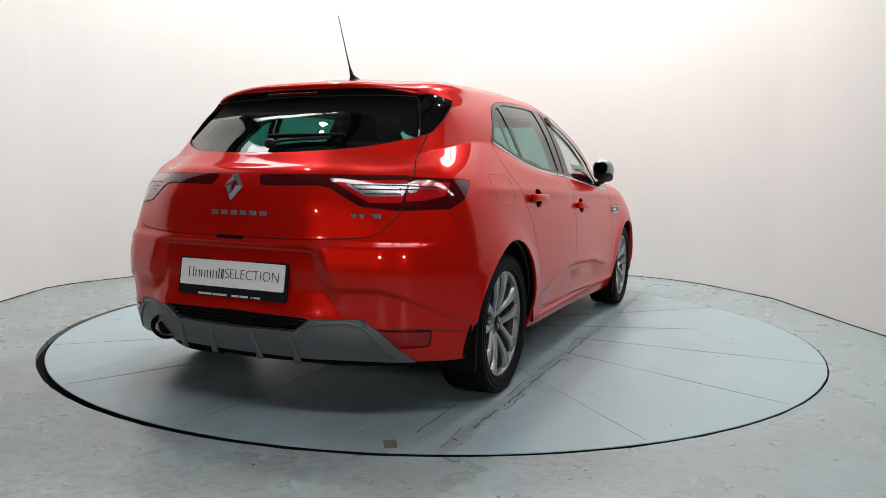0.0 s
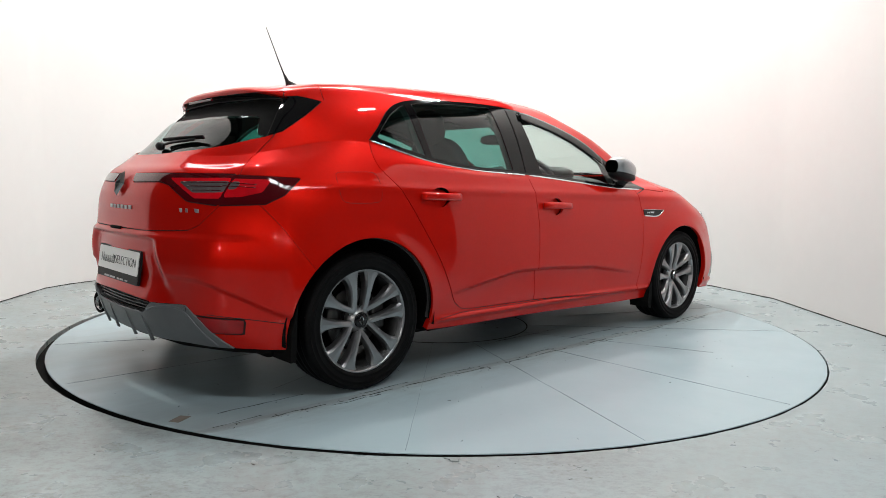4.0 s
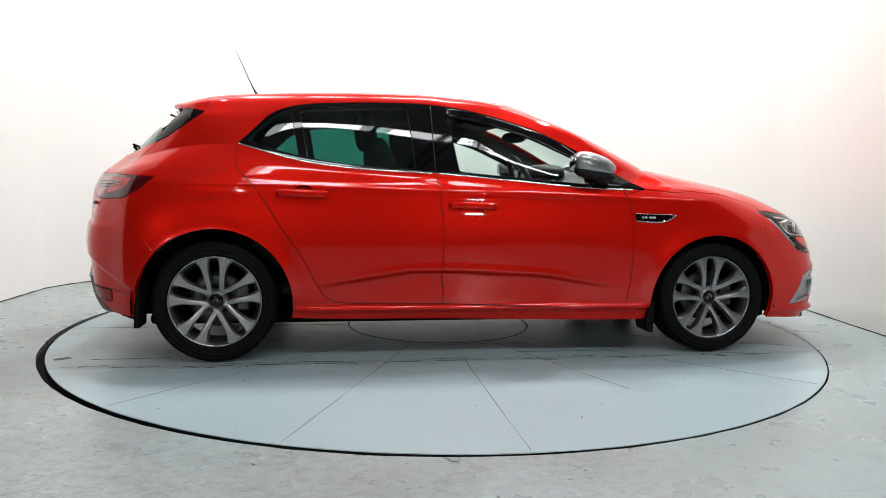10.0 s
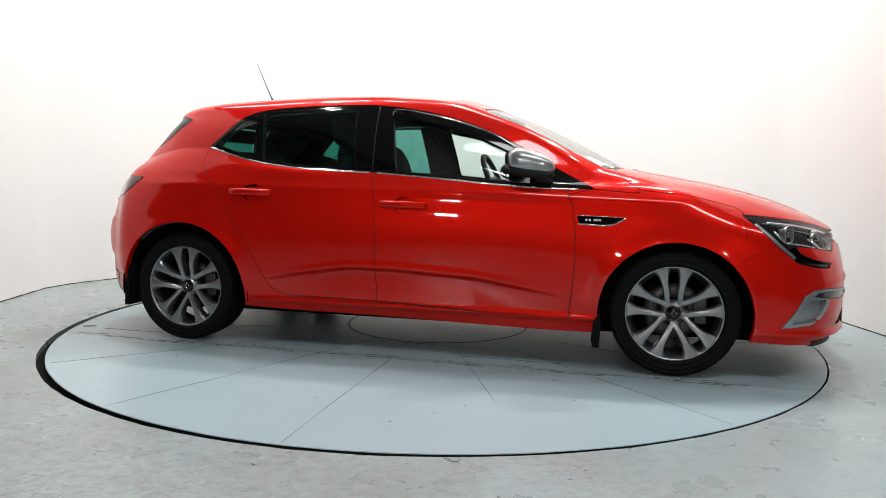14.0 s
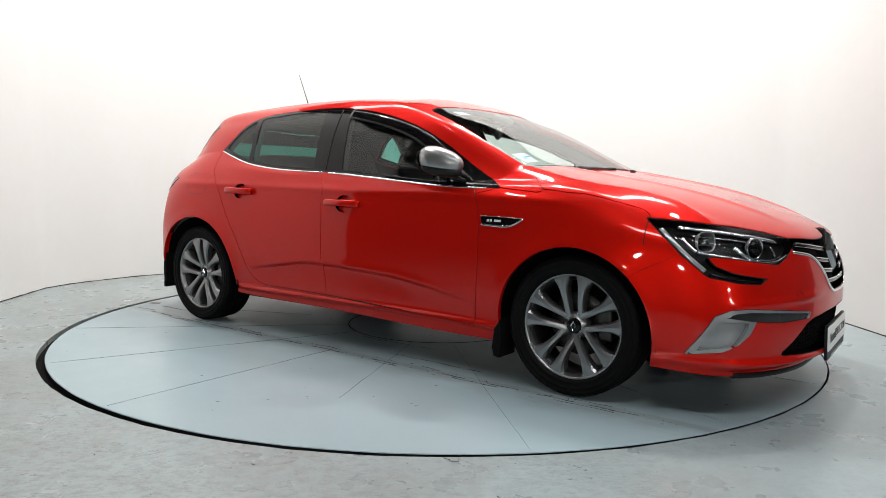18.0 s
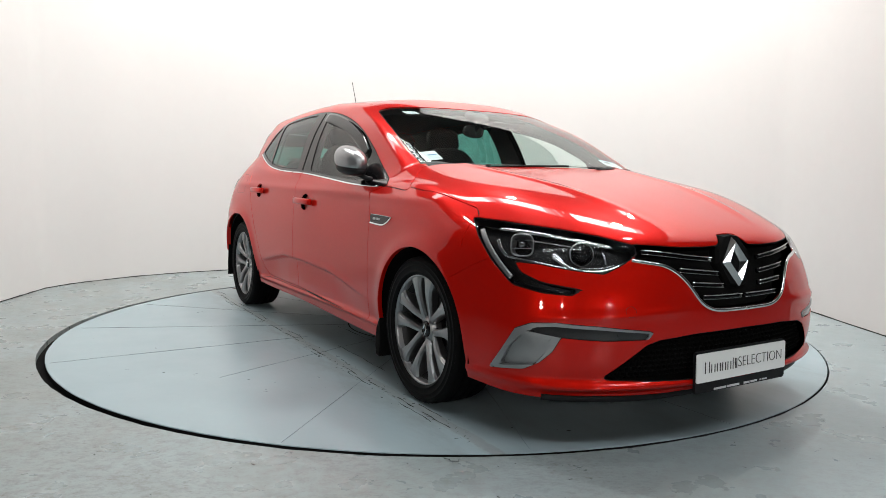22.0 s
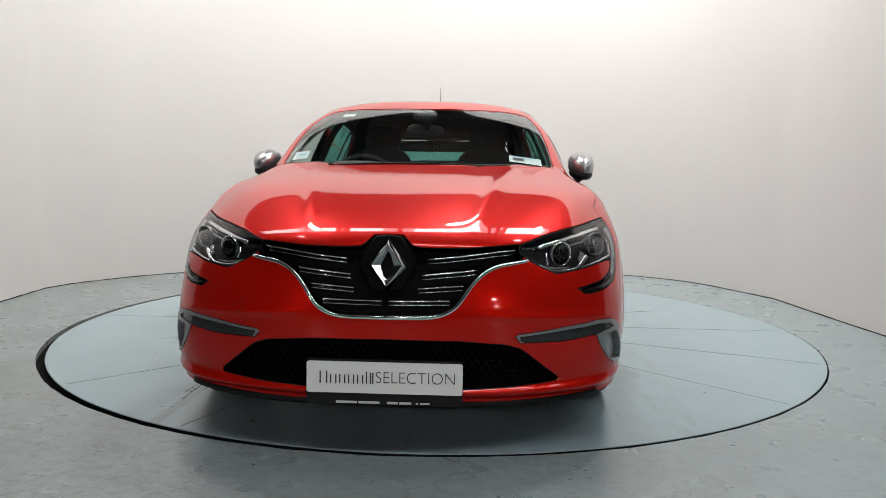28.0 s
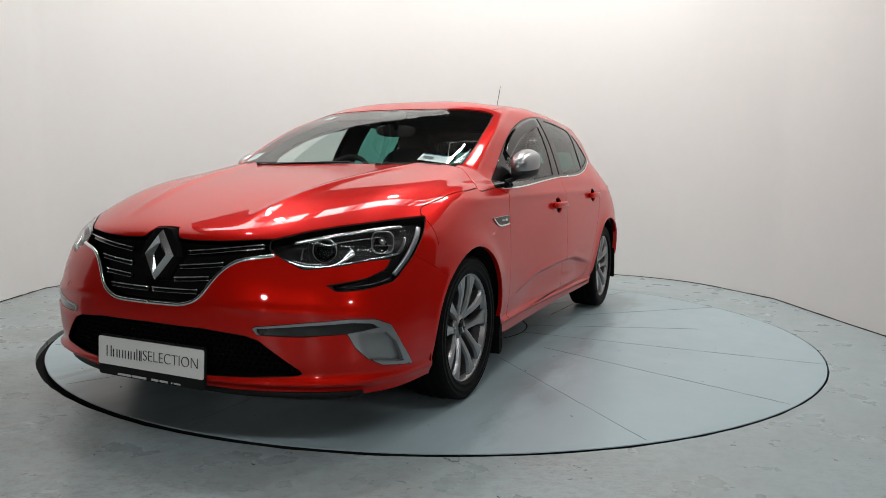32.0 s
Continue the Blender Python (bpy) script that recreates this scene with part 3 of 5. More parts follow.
    for i, x in enumerate((-4.6, -1.5, 1.6, 4.7)):
        t = new("roof_truss")
        tagged(t, "dark steel roof truss under the hall ceiling", "roof truss", "roof trusses")
        t.matrix_basis = pose(x, -3, 0)
        part("upper_chord", box(.12, 21.6, .12, (0, 0, 6.1), .01), BEAM, t)
        part("lower_chord", box(.10, 21.6, .10, (0, 0, 5.45), .01), BEAM, t)
        for k in range(14):
            y = -10.5 + k * 1.5
            part("web", sweep([(0, y, 5.47), (0, y + .75, 6.08), (0, y + 1.5, 5.47)], .05, .05, (1, 0, 0)), BEAM, t)
    # bodies for the spots and for the added low fill lamps
    for x, y, z, _ in SPOTS_AND_FILL:
        t = new("spot_and_fill_lamp")
        tagged(t, "small warm twin lamp hung from the hall roof, the low ones added as fill", "spot lamp", "spot lamps")
        t.matrix_basis = pose(x, y, z + .04)
        part("bracket", box(.30, .03, .03, (0, 0, .12), .006), BEAM, t)
        part("wire", box(.012, .012, 6.08 - z, (0, 0, (6.08 - z) / 2 + .125)), BEAM, t)
        for a in (-.09, .09):
            can = part("can", lathe([(.10, .02), (.09, .055), (-.06, .06), (-.065, .057), (-.04, .05), (-.035, 0)], 24), BEAM, t, at=pose(a, 0, .05, -90))
            part("lens", lathe([(-.045, .048), (-.047, 0)], 24), GLOW, can)


def build_turntable():
    table = new("turntable")
    tagged(table, "round blue-grey painted steel turntable with radial seams", "turntable")
    r, n = 2.262, 360
    edge = [(r * (1 + .0008 * noise.noise((math.cos(a) * 14, math.sin(a) * 14, 3)))) for a in np.linspace(0, 2 * math.pi, n + 1)[:-1]]
    verts, faces = [(0, 0, 0)], []
    for k, s in enumerate((.25, .5, .75, .9992, 1.0, 1.0)):
        for i in range(n):
            a = i * 2 * math.pi / n
            verts.append((edge[i] * s * math.cos(a), edge[i] * s * math.sin(a), (0, 0, 0, 0, -.003, -.05)[k]))
    for i in range(n):
        j = (i + 1) % n
        faces.append((0, 1 + i, 1 + j))
        for k in range(4):
            faces.append((1 + k * n + i, 1 + (k + 1) * n + i, 1 + (k + 1) * n + j, 1 + k * n + j))
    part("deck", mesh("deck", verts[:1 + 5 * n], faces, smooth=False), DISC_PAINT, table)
    side = [v for v in verts[1 + 4 * n:]]
    part("deck_edge", mesh("deck_edge", side, [(i, n + i, n + (i + 1) % n, (i + 1) % n) for i in range(n)], smooth=False), SEAL, table, "black rubber edge of the turntable")
    rng = random.Random(4)
    for k in range(16):                                  # radial seams
        a = radians(22.5 * k)
        pts = [(q * math.cos(a) + rng.uniform(-.002, .002), q * math.sin(a) + rng.uniform(-.002, .002), .0006) for q in np.linspace(.585 if k % 3 else .9, 2.24 if k % 4 != 1 else 1.7, 14)]
        part("seam", sweep(pts, .0040 if k in (11, 12, 13, 8) else .0013, .0016, (0, 0, 1), taper=[.4 + rng.random() * .7 for _ in pts]), SEAM, table)
    ring = [(.584 * math.cos(a), .584 * math.sin(a), .0006) for a in np.linspace(0, 2 * math.pi, 91)[:-1]]
    part("hub_seam", sweep(ring, .008, .002, (0, 0, 1), True), GROOVE, table, "dark seam round the hub plate")
    for y, wide, gap in ((-.985, .0055, 3), (-1.012, .004, 14), (-.945, .004, 20)):                    # flaking edges of the worn wheel track
        span = math.sqrt(2.2 ** 2 - y * y)
        xs = np.arange(-span, span, .035)
        pts = [(x, y + .016 * noise.noise((x * 2.1, y * 7, 5)) + .010 * noise.noise((x * 13, y * 7, 9)), .0006) for x in xs]
        start = 0
        while start < len(pts) - 4:
            stop = start + rng.randint(3, 9)
            run = pts[start:stop]
            if len(run) > 3:
                part("flaked_edge", sweep(run, wide, .0016, (0, 0, 1), taper=[.15 + max(0, .5 + .9 * noise.noise((x * 17, y, 2))) for x, _, _ in run]), GROOVE, table)
            start = stop + rng.randint(1, gap)
    tagged(part("scuffs", flakes(5, 130, lambda r: (2.2 * math.sqrt(r.random()), r.uniform(0, 6.28))), GROOVE, table, "small dark scuffs"), kind="stuff")

    def along_joint(r):
        x, y = r.uniform(-1.95, 1.95), -.985 + r.gauss(0, .022)
        return math.hypot(x, y), math.atan2(y, x)
    tagged(part("joint_chips", flakes(8, 220, along_joint), GROOVE, table, "dark chips along the worn joint"), kind="stuff")
    for y, x0, x1 in ((-.62, -.2, .5), (-.84, .3, .9), (.58, -1.2, -.6), (-.8, -1.9, -1.5)):   # long cracks in the tracks
        pts = [(x, y + .02 * noise.noise((x * 1.3, y * 5, 1)) + .010 * noise.noise((x * 9, y * 5, 4)), .0006) for x in np.arange(x0, x1, .03)]
        part("crack", sweep(pts, .0045, .0016, (0, 0, 1), taper=[.1 + max(0, .5 + noise.noise((q[0] * 12, y, 6))) for q in pts]), GROOVE, table)
    spot = [(-2.085, -.780), (-2.053, -.757), (-2.022, -.738), (-2.006, -.757), (-1.991, -.774), (-2.026, -.797), (-2.062, -.816), (-2.071, -.797)]
    part("bare_patch", mesh("bare_patch", [(x, y, .0008) for x, y in spot], [tuple(range(len(spot)))[::-1]], smooth=False), CHIP, table, "brown square patch with no paint")
    return table


# ---- cutting the skin into panels ----
def grid_normals(g):
    du, dv = np.gradient(g, axis=1), np.gradient(g, axis=0)
    n = np.cross(du, dv)
    n /= np.linalg.norm(n, axis=-1, keepdims=True) + 1e-12
    return n


def chart(kind, p):
    """Flat coordinates of points of the half body."""
    x, w, z = p[:, 0], p[:, 1], p[:, 2]
    if kind == "side":
        return np.stack([x, z], 1)
    if kind == "top":
        return np.stack([x, w], 1)
    if kind == "front_corner":
        return np.stack([(w - x) * .7071, z], 1)
    if kind == "rear_corner":
        return np.stack([(w + x) * .7071, z], 1)
    return np.stack([w, z], 1)                            # front, rear


def signed(poly, q):
    """Distance of points q from a closed outline, negative inside."""
    poly = np.array(poly, float)
    a, b = poly, np.roll(poly, -1, 0)
    best, inside = np.full(len(q), 9.0), np.zeros(len(q), bool)
    for (ax, ay), (bx, by) in zip(a, b):
        ex, ey = bx - ax, by - ay
        t = np.clip(((q[:, 0] - ax) * ex + (q[:, 1] - ay) * ey) / (ex * ex + ey * ey + 1e-12), 0, 1)
        best = np.minimum(best, np.hypot(q[:, 0] - ax - t * ex, q[:, 1] - ay - t * ey))
        if ay != by:
            cross = ((ay > q[:, 1]) != (by > q[:, 1])) & (q[:, 0] < (bx - ax) * (q[:, 1] - ay) / (by - ay) + ax)
            inside ^= cross
    return np.where(inside, -best, best)


class Skin:
    """The half body as triangles, each with the name of its panel."""

    def __init__(self):
        g = skin()
        n = grid_normals(g)
        n[-1] = n[-2] * np.array([1, 0, 1])
        n[-1, -1], n[-1, 0] = n[-2, -3] * np.array([1, 0, 1]), n[-2, 2] * np.array([1, 0, 1])
        n[:, 0, 1] = n[:, -1, 1] = 0
        n /= np.linalg.norm(n, axis=-1, keepdims=True) + 1e-12
        r, c = g.shape[:2]
        i = np.arange(r * c).reshape(r, c)
        a, b, d, e = i[:-1, :-1].ravel(), i[:-1, 1:].ravel(), i[1:, 1:].ravel(), i[1:, :-1].ravel()
        self.v, self.n = g.reshape(-1, 3), n.reshape(-1, 3)
        if (self.n[:, 1] * self.v[:, 1]).sum() < 0:
            self.n = -self.n
        self.f = np.concatenate([np.stack([a, d, b], 1), np.stack([a, e, d], 1)])
        tri = self.v[self.f]
        face = np.cross(tri[:, 1] - tri[:, 0], tri[:, 2] - tri[:, 0])
        wrong = (face * self.n[self.f[:, 0]]).sum(1) < 0
        self.f[wrong] = self.f[wrong][:, ::-1]
        self.base_v, self.base_n = self.v, self.n
        self.names = np.array(["shell"] * len(self.f), dtype=object)

    def split(self, value, pick):
        """Cuts the picked triangles along value = 0; returns the mask of those inside."""
        f = self.f
        val = np.where(np.abs(value) < 1e-6, 1e-6, value)
        s = val[f] < 0
        mixed = pick & s.any(1) & ~s.all(1)
        inside = pick & s.all(1)
        made, nv, nn, nf, nm, ni = {}, [], [], [], [], []
        base = len(self.v)

        def mid(i, j):
            key = (i, j) if i < j else (j, i)
            if key not in made:
                t = val[i] / (val[i] - val[j])
                made[key] = base + len(nv)
                nv.append(self.v[i] + t * (self.v[j] - self.v[i]))
                nn.append(self.n[i] + t * (self.n[j] - self.n[i]))
            return made[key]

        for k in np.nonzero(mixed)[0]:
            tri, sg = f[k], s[k]
            r = [i for i in range(3) if sg[i] != sg[(i + 1) % 3] and sg[i] != sg[(i + 2) % 3]][0]
            a, b, c = int(tri[r]), int(tri[(r + 1) % 3]), int(tri[(r + 2) % 3])
            ab, ac = mid(a, b), mid(a, c)
            nf += [(a, ab, ac), (ab, b, c), (ab, c, ac)]
            nm += [self.names[k]] * 3
            ni += [sg[r], not sg[r], not sg[r]]
        if nf:
            keep = ~mixed
            self.v = np.concatenate([self.v, nv])
            self.n = np.concatenate([self.n, np.array(nn) / np.linalg.norm(nn, axis=1, keepdims=True)])
            self.f = np.concatenate([f[keep], np.array(nf)])
            self.names = np.concatenate([self.names[keep], np.array(nm, dtype=object)])
            inside = np.concatenate([inside[keep], np.array(ni)])
        return inside

    def region(self, name, kind, poly, guard, gap=.0022, among=("shell",), gap_name="gap"):
        """Gives the part of the skin inside an outline a name, with a gap round it."""
        if kind in ("front", "rear"):
            poly = [(a if a > 1e-6 else -.2, b) for a, b in poly]
        elif kind == "top":
            poly = [(a, b if b > 1e-6 else -.2) for a, b in poly]
        for grow, label in ((gap, gap_name), (-gap, name)) if gap else ((0, name),):
            q = self.v
            value = np.maximum(signed(poly, chart(kind, q)) - grow, guard(q[:, 0], q[:, 1], q[:, 2]))
            pick = np.isin(self.names, among if label == gap_name or not gap else (gap_name + "*",))
            if label == gap_name and gap:
                hit = self.split(value, pick)
                self.names[hit] = gap_name + "*"
            else:
                hit = self.split(value, pick)
                self.names[hit] = name
        self.names[self.names == gap_name + "*"] = gap_name

    def piece(self, names, offset=0.0, flange=.012, side=0, inner=False):
        """A mesh of named triangles. side: 0 both halves joined at the middle, 1 the left one, -1 the right one."""
        f = self.f[np.isin(self.names, names)]
        used, idx = np.unique(f, return_inverse=True)
        f = idx.reshape(f.shape)
        n = self.n[used]
        v = self.v[used] + n * offset
        v[:, 1] = np.maximum(v[:, 1], 0)
        v[self.v[used][:, 1] < 1e-6, 1] = 0
        if side == -1 or side == 0:
            m = np.array([1, -1, 1])
            if side == -1:
                v, n, f = v * m, n * m, f[:, ::-1]
            else:
                own = np.arange(len(v))
                centre = v[:, 1] < 1e-7
                other = np.where(centre, own, own + len(v))
                v, n, f = np.concatenate([v, v * m]), np.concatenate([n, n * m]), np.concatenate([f, other[f][:, ::-1]])
        if inner:
            f, n = f[:, ::-1], -n
        if flange:
            e = np.concatenate([f[:, [0, 1]], f[:, [1, 2]], f[:, [2, 0]]])
            key = np.sort(e, 1) @ np.array([len(v), 1])
            _, first, count = np.unique(key, return_index=True, return_counts=True)
            e = e[first[count == 1]]
            if len(e):
                k = len(v)
                at = np.unique(e)
                pos = {int(a): i for i, a in enumerate(at)}
                m = len(at)
                # a small rounded edge: one step in, then straight in
                steps = [v[at], v[at] - n[at] * flange * .25, v[at] - n[at] * flange]
                out = np.zeros((len(at), 3))
                for a, b in e:
                    d = v[b] - v[a]
                    o = np.cross(d, n[a])
                    out[pos[int(a)]] += o
                    out[pos[int(b)]] += o
                out /= np.linalg.norm(out, axis=1, keepdims=True) + 1e-12
                add_n = [n[at] * .8 + out * .6, out, out]
                v = np.concatenate([v, *steps])
                n = np.concatenate([n, *add_n])
                faces = []
                for a, b in e:
                    i, j = pos[int(a)], pos[int(b)]
                    for s in range(2):
                        p, q = k + s * m, k + (s + 1) * m
                        faces += [(p + j, p + i, q + i), (p + j, q + i, q + j)]
                f = np.concatenate([f, np.array(faces)])
        n = n / (np.linalg.norm(n, axis=1, keepdims=True) + 1e-12)
        return mesh("panel", v, f, n)

    def on(self, kind, a, b, guard=None, lift=0.0):
        """The point of the skin over chart coordinates, and its normal."""
        q = chart(kind, self.base_v)
        d = (q[:, 0] - a) ** 2 + (q[:, 1] - b) ** 2
        if guard is not None:
            d = np.where(guard(self.base_v[:, 0], self.base_v[:, 1], self.base_v[:, 2]) < 0, d, 9)
        near = np.argpartition(d, 9)[:9]
        m = np.stack([np.ones(9), q[near, 0] - a, q[near, 1] - b], 1)
        p = np.linalg.lstsq(m, self.base_v[near], rcond=None)[0][0]
        n = self.base_n[near].mean(0)
        n /= np.linalg.norm(n)
        return p + n * lift, n

    def line(self, kind, pts, guard=None, lift=0.0, n=0):
        """A path laid on the skin, with its normals."""
        pts = smooth_line(pts, n) if n else pts
        both = [self.on(kind, a, b, guard, lift) for a, b in pts]
        return np.array([p for p, _ in both]), np.array([q for _, q in both])


def circle(cx, cy, r, n=72):
    return [(cx + r * math.cos(a), cy + r * math.sin(a)) for a in np.arange(n) * 2 * math.pi / n]


SIDE = lambda x, w, z: np.maximum(.45 - w, -1.0)
FRONT = lambda x, w, z: 1.35 - x
REAR = lambda x, w, z: x + 1.35
DLO_TOP = [(-1.226, 1.113), (-1.159, 1.178), (-1.079, 1.258), (-.993, 1.301), (-.873, 1.325), (-.628, 1.340), (-.350, 1.345), (-.195, 1.336), (-.010, 1.311),
           (.175, 1.267), (.359, 1.206), (.510, 1.137), (.629, 1.071), (.735, 1.008), (.933, .907)]
DLO_LOW = [(-1.225, 1.108), (-1.051, 1.058), (-.898, 1.022), (-.718, .998), (-.540, .984), (-.214, .971), (.082, .950), (.289, .933), (.584, .910), (.932, .900)]
REAR_DOOR = [(-1.230, 1.11), (-1.241, 1.04), (-1.222, .975), (-1.147, .895), (-1.025, .714), (-.909, .540), (-.835, .40), (-.795, .335), (-.74, .300), (-.66, .291), (-.184, .287)]
B_GAP = [(-.184, .287), (-.176, .353), (-.190, .432), (-.183, .550), (-.185, .697), (-.202, .871), (-.224, .983)]
F_GAP = [(.829, .253), (.845, .387), (.857, .566), (.853, .713), (.832, .829), (.805, .887), (.78, .92)]
GRILLE = [(0, .752), (.05, .742), (.088, .706), (.164, .703), (.282, .705), (.366, .711), (.445, .716), (.457, .656), (.357, .643), (.303, .609), (.26, .556), (.229, .516), (.17, .487), (0, .479)]
LOW_GRILLE = [(0, .408), (.247, .402), (.400, .388), (.45, .372), (.494, .337), (.586, .262), (.574, .252), (.419, .242), (.276, .238), (0, .238)]


def corner(points, rear=False):
    """(x, w, z) points as chart points of a corner."""
    return [((w + x) * .7071 if rear else (w - x) * .7071, z) for x, w, z in points]


HEADLIGHT = corner([(1.62, .80, .792), (1.75, .75, .783), (1.93, .62, .760), (2.02, .53, .740), (2.10, .44, .712), (2.11, .44, .682), (2.11, .50, .648), (2.09, .57, .615), (2.02, .67, .628),
                    (1.95, .74, .643), (1.87, .79, .648), (1.90, .79, .612), (1.97, .75, .583), (2.07, .65, .562), (2.05, .68, .543), (1.98, .75, .548), (1.88, .81, .570), (1.78, .83, .65), (1.69, .825, .73)])
FOG = corner([(1.81, .85, .262), (1.88, .84, .35), (1.92, .82, .42), (1.97, .79, .444), (2.03, .73, .450), (2.12, .61, .440), (2.19, .42, .420), (2.19, .45, .392), (2.13, .59, .390), (2.05, .72, .400),
              (2.03, .74, .35), (2.00, .77, .31), (1.95, .80, .28)])
FOG_LAMP = corner([(1.955, .80, .416), (1.985, .775, .430), (2.03, .73, .436), (2.12, .61, .428), (2.186, .43, .413), (2.186, .46, .394), (2.13, .59, .392), (2.05, .72, .400)])
FOG_POCKET = corner([(1.86, .84, .280), (1.905, .83, .36), (1.94, .81, .397), (2.03, .74, .397), (2.01, .76, .34), (1.985, .78, .30)])
TAIL_OUT = corner([(-1.89, .65, .942), (-1.62, .81, .930), (-1.71, .83, .86), (-1.79, .81, .822), (-1.97, .66, .812)], True)
TAIL_IN = [(.10, .942), (.35, .944), (.655, .944), (.668, .812), (.52, .828), (.41, .895), (.36, .905), (.12, .902)]
DIFFUSER = [(0, .348), (.29, .350), (.36, .402), (.55, .408), (.62, .352), (.72, .225), (.46, .20), (0, .20)]
INSERT = [(0, .420), (.36, .406), (.29, .350), (0, .342)]
REFLECTOR = corner([(-2.03, .63, .370), (-1.89, .80, .360), (-1.89, .79, .300), (-1.98, .69, .300)], True)
WINDSCREEN = [(1.10, 0), (1.085, .30), (1.045, .52), (.985, .672), (.775, .662), (.54, .632), (.345, .588), (.335, .52), (.385, .30), (.40, 0)]
REAR_WINDOW = [(0, 1.032), (.10, 1.033), (.40, 1.052), (.61, 1.105), (.575, 1.20), (.535, 1.280), (.22, 1.288), (0, 1.292)]


def cut_skin():
    s = Skin()
    s.region("arch", "side", circle(1.334, .295, .362), SIDE, 0)
    s.region("arch", "side", circle(-1.335, .295, .384), SIDE, 0)
    dlo = list(smooth_line(DLO_TOP, 70)) + list(smooth_line(DLO_LOW, 50))[::-1]
    up = lambda x, w, z: np.maximum(.86 - z, .3 - w)
    s.region("window_trim", "side", dlo, up, .0015)
    trim = ("window_trim",)
    s.region("quarter_glass", "side", [(-1.185, 1.120), (-1.145, 1.168), (-1.07, 1.240), (-1.0, 1.280), (-.972, 1.288), (-.925, 1.048), (-1.05, 1.078)], up, .0015, trim, gap_name="rubber")
    s.region("rear_door_glass", "side", [(-.925, 1.298), (-.87, 1.309), (-.63, 1.324), (-.365, 1.329), (-.325, .993), (-.54, 1.000), (-.72, 1.014), (-.882, 1.036)], up, .0015, trim, gap_name="rubber")
    s.region("front_door_glass", "side", [(-.155, 1.318), (-.01, 1.294), (.175, 1.250), (.34, 1.195), (.48, 1.130), (.592, 1.07), (.62, .925), (.289, .948), (.08, .965), (-.095, .980)], up, .0015, trim, gap_name="rubber")
    s.region("windscreen", "top", list(smooth_line(WINDSCREEN[:4], 20)) + WINDSCREEN[4:6] + list(smooth_line(WINDSCREEN[6:], 20)), lambda x, w, z: 1.0 - z, .003)
    s.region("rear_window", "rear", list(smooth_line(REAR_WINDOW[:4], 20)) + list(smooth_line(REAR_WINDOW[3:6], 12))[1:] + REAR_WINDOW[6:], lambda x, w, z: x + 1.3, .002)
    # dark top of the rear glass, blackened further for shade under the spoiler
    s.region("black_header_shade", "rear", [(0, 1.212), (.30, 1.212), (.50, 1.205), (.555, 1.13), (.66, 1.09), (.66, 1.34), (0, 1.34)], lambda x, w, z: x + 1.3, 0, ("rear_window",))
    s.region("black_header_shade", "rear", [(0, 1.27), (.56, 1.25), (.56, 1.285), (.48, 1.303), (.30, 1.314), (0, 1.318)], lambda x, w, z: x + 1.5, 0)
    s.region("spoiler_fin", "side", [(-1.50, 1.292), (-1.60, 1.285), (-1.69, 1.10), (-1.61, 1.128), (-1.51, 1.198), (-1.41, 1.272)], lambda x, w, z: np.maximum(x + 1.3, .5 - w), .002)
    s.region("headlight", "front_corner", HEADLIGHT, FRONT, .0025)
    s.region("grille", "front", GRILLE, FRONT, .002)
    s.region("low_grille", "front", LOW_GRILLE, FRONT, .002)
    s.region("fog_trim", "front_corner", FOG, FRONT, .0015)
    s.region("fog_lamp", "front_corner", FOG_LAMP, FRONT, .001, ("fog_trim",))
    s.region("fog_pocket", "front_corner", FOG_POCKET, FRONT, 0, ("fog_trim",))
    inner, outer = (lambda x, w, z: np.maximum(x + 1.6, w - .652)), (lambda x, w, z: np.maximum(x + 1.45, .660 - w))
    s.region("tail_clear_in", "rear", [(.452, .908), (.70, .912), (.70, .868), (.535, .862)], inner, 0)
    s.region("tail_red_in", "rear", [(.405, .922), (.70, .925), (.70, .842), (.55, .840)], inner, 0)
    s.region("tail_clear_out", "rear_corner", corner([(-1.95, .62, .912), (-1.85, .72, .910), (-1.88, .72, .880), (-1.97, .62, .870)], True), outer, 0)
    s.region("tail_red_out", "rear_corner", corner([(-1.95, .60, .924), (-1.74, .78, .920), (-1.79, .79, .87), (-1.87, .75, .85), (-2.0, .62, .840)], True), outer, 0)
    s.region("tail_inner", "rear", TAIL_IN, lambda x, w, z: np.maximum(x + 1.6, w - .655), .002)
    s.region("tail_outer", "rear_corner", TAIL_OUT, lambda x, w, z: np.maximum(x + 1.45, .655 - w), .002)
    s.region("insert", "rear", INSERT, REAR, .0015)
    s.region("diffuser", "rear", DIFFUSER, REAR, .0015)
    s.region("reflector", "rear_corner", REFLECTOR, REAR, .004)
    s.region("bonnet", "top", [(2.3, 0), (2.3, .9), (1.64, .90), (1.635, .785), (1.60, .771), (1.469, .800), (1.272, .828), (1.155, .826), (1.095, .768), (1.034, .70), (1.055, .55), (1.11, .30), (1.125, 0)],
             lambda x, w, z: np.maximum(.68 - z, .9 - x))
    s.region("cowl", "top", [(1.25, 0), (1.2, .60), (1.04, .668), (.985, .655), (.9, .5), (.9, 0)], lambda x, w, z: .975 - z, 0)
    s.region("wing_badge", "side", [(.860, .771), (.97, .769), (1.095, .764), (1.03, .730), (.93, .728), (.868, .731)], lambda x, w, z: np.maximum(.5 - w, z - .9), .001)
    door = lambda x, w, z: np.maximum(.5 - w, -1)
    s.region("cup_rear", "side", [(-.900 + .060 * math.cos(a), .853 + .046 * math.sin(a)) for a in np.linspace(0, 6.283, 33)[:-1]], door, 0)
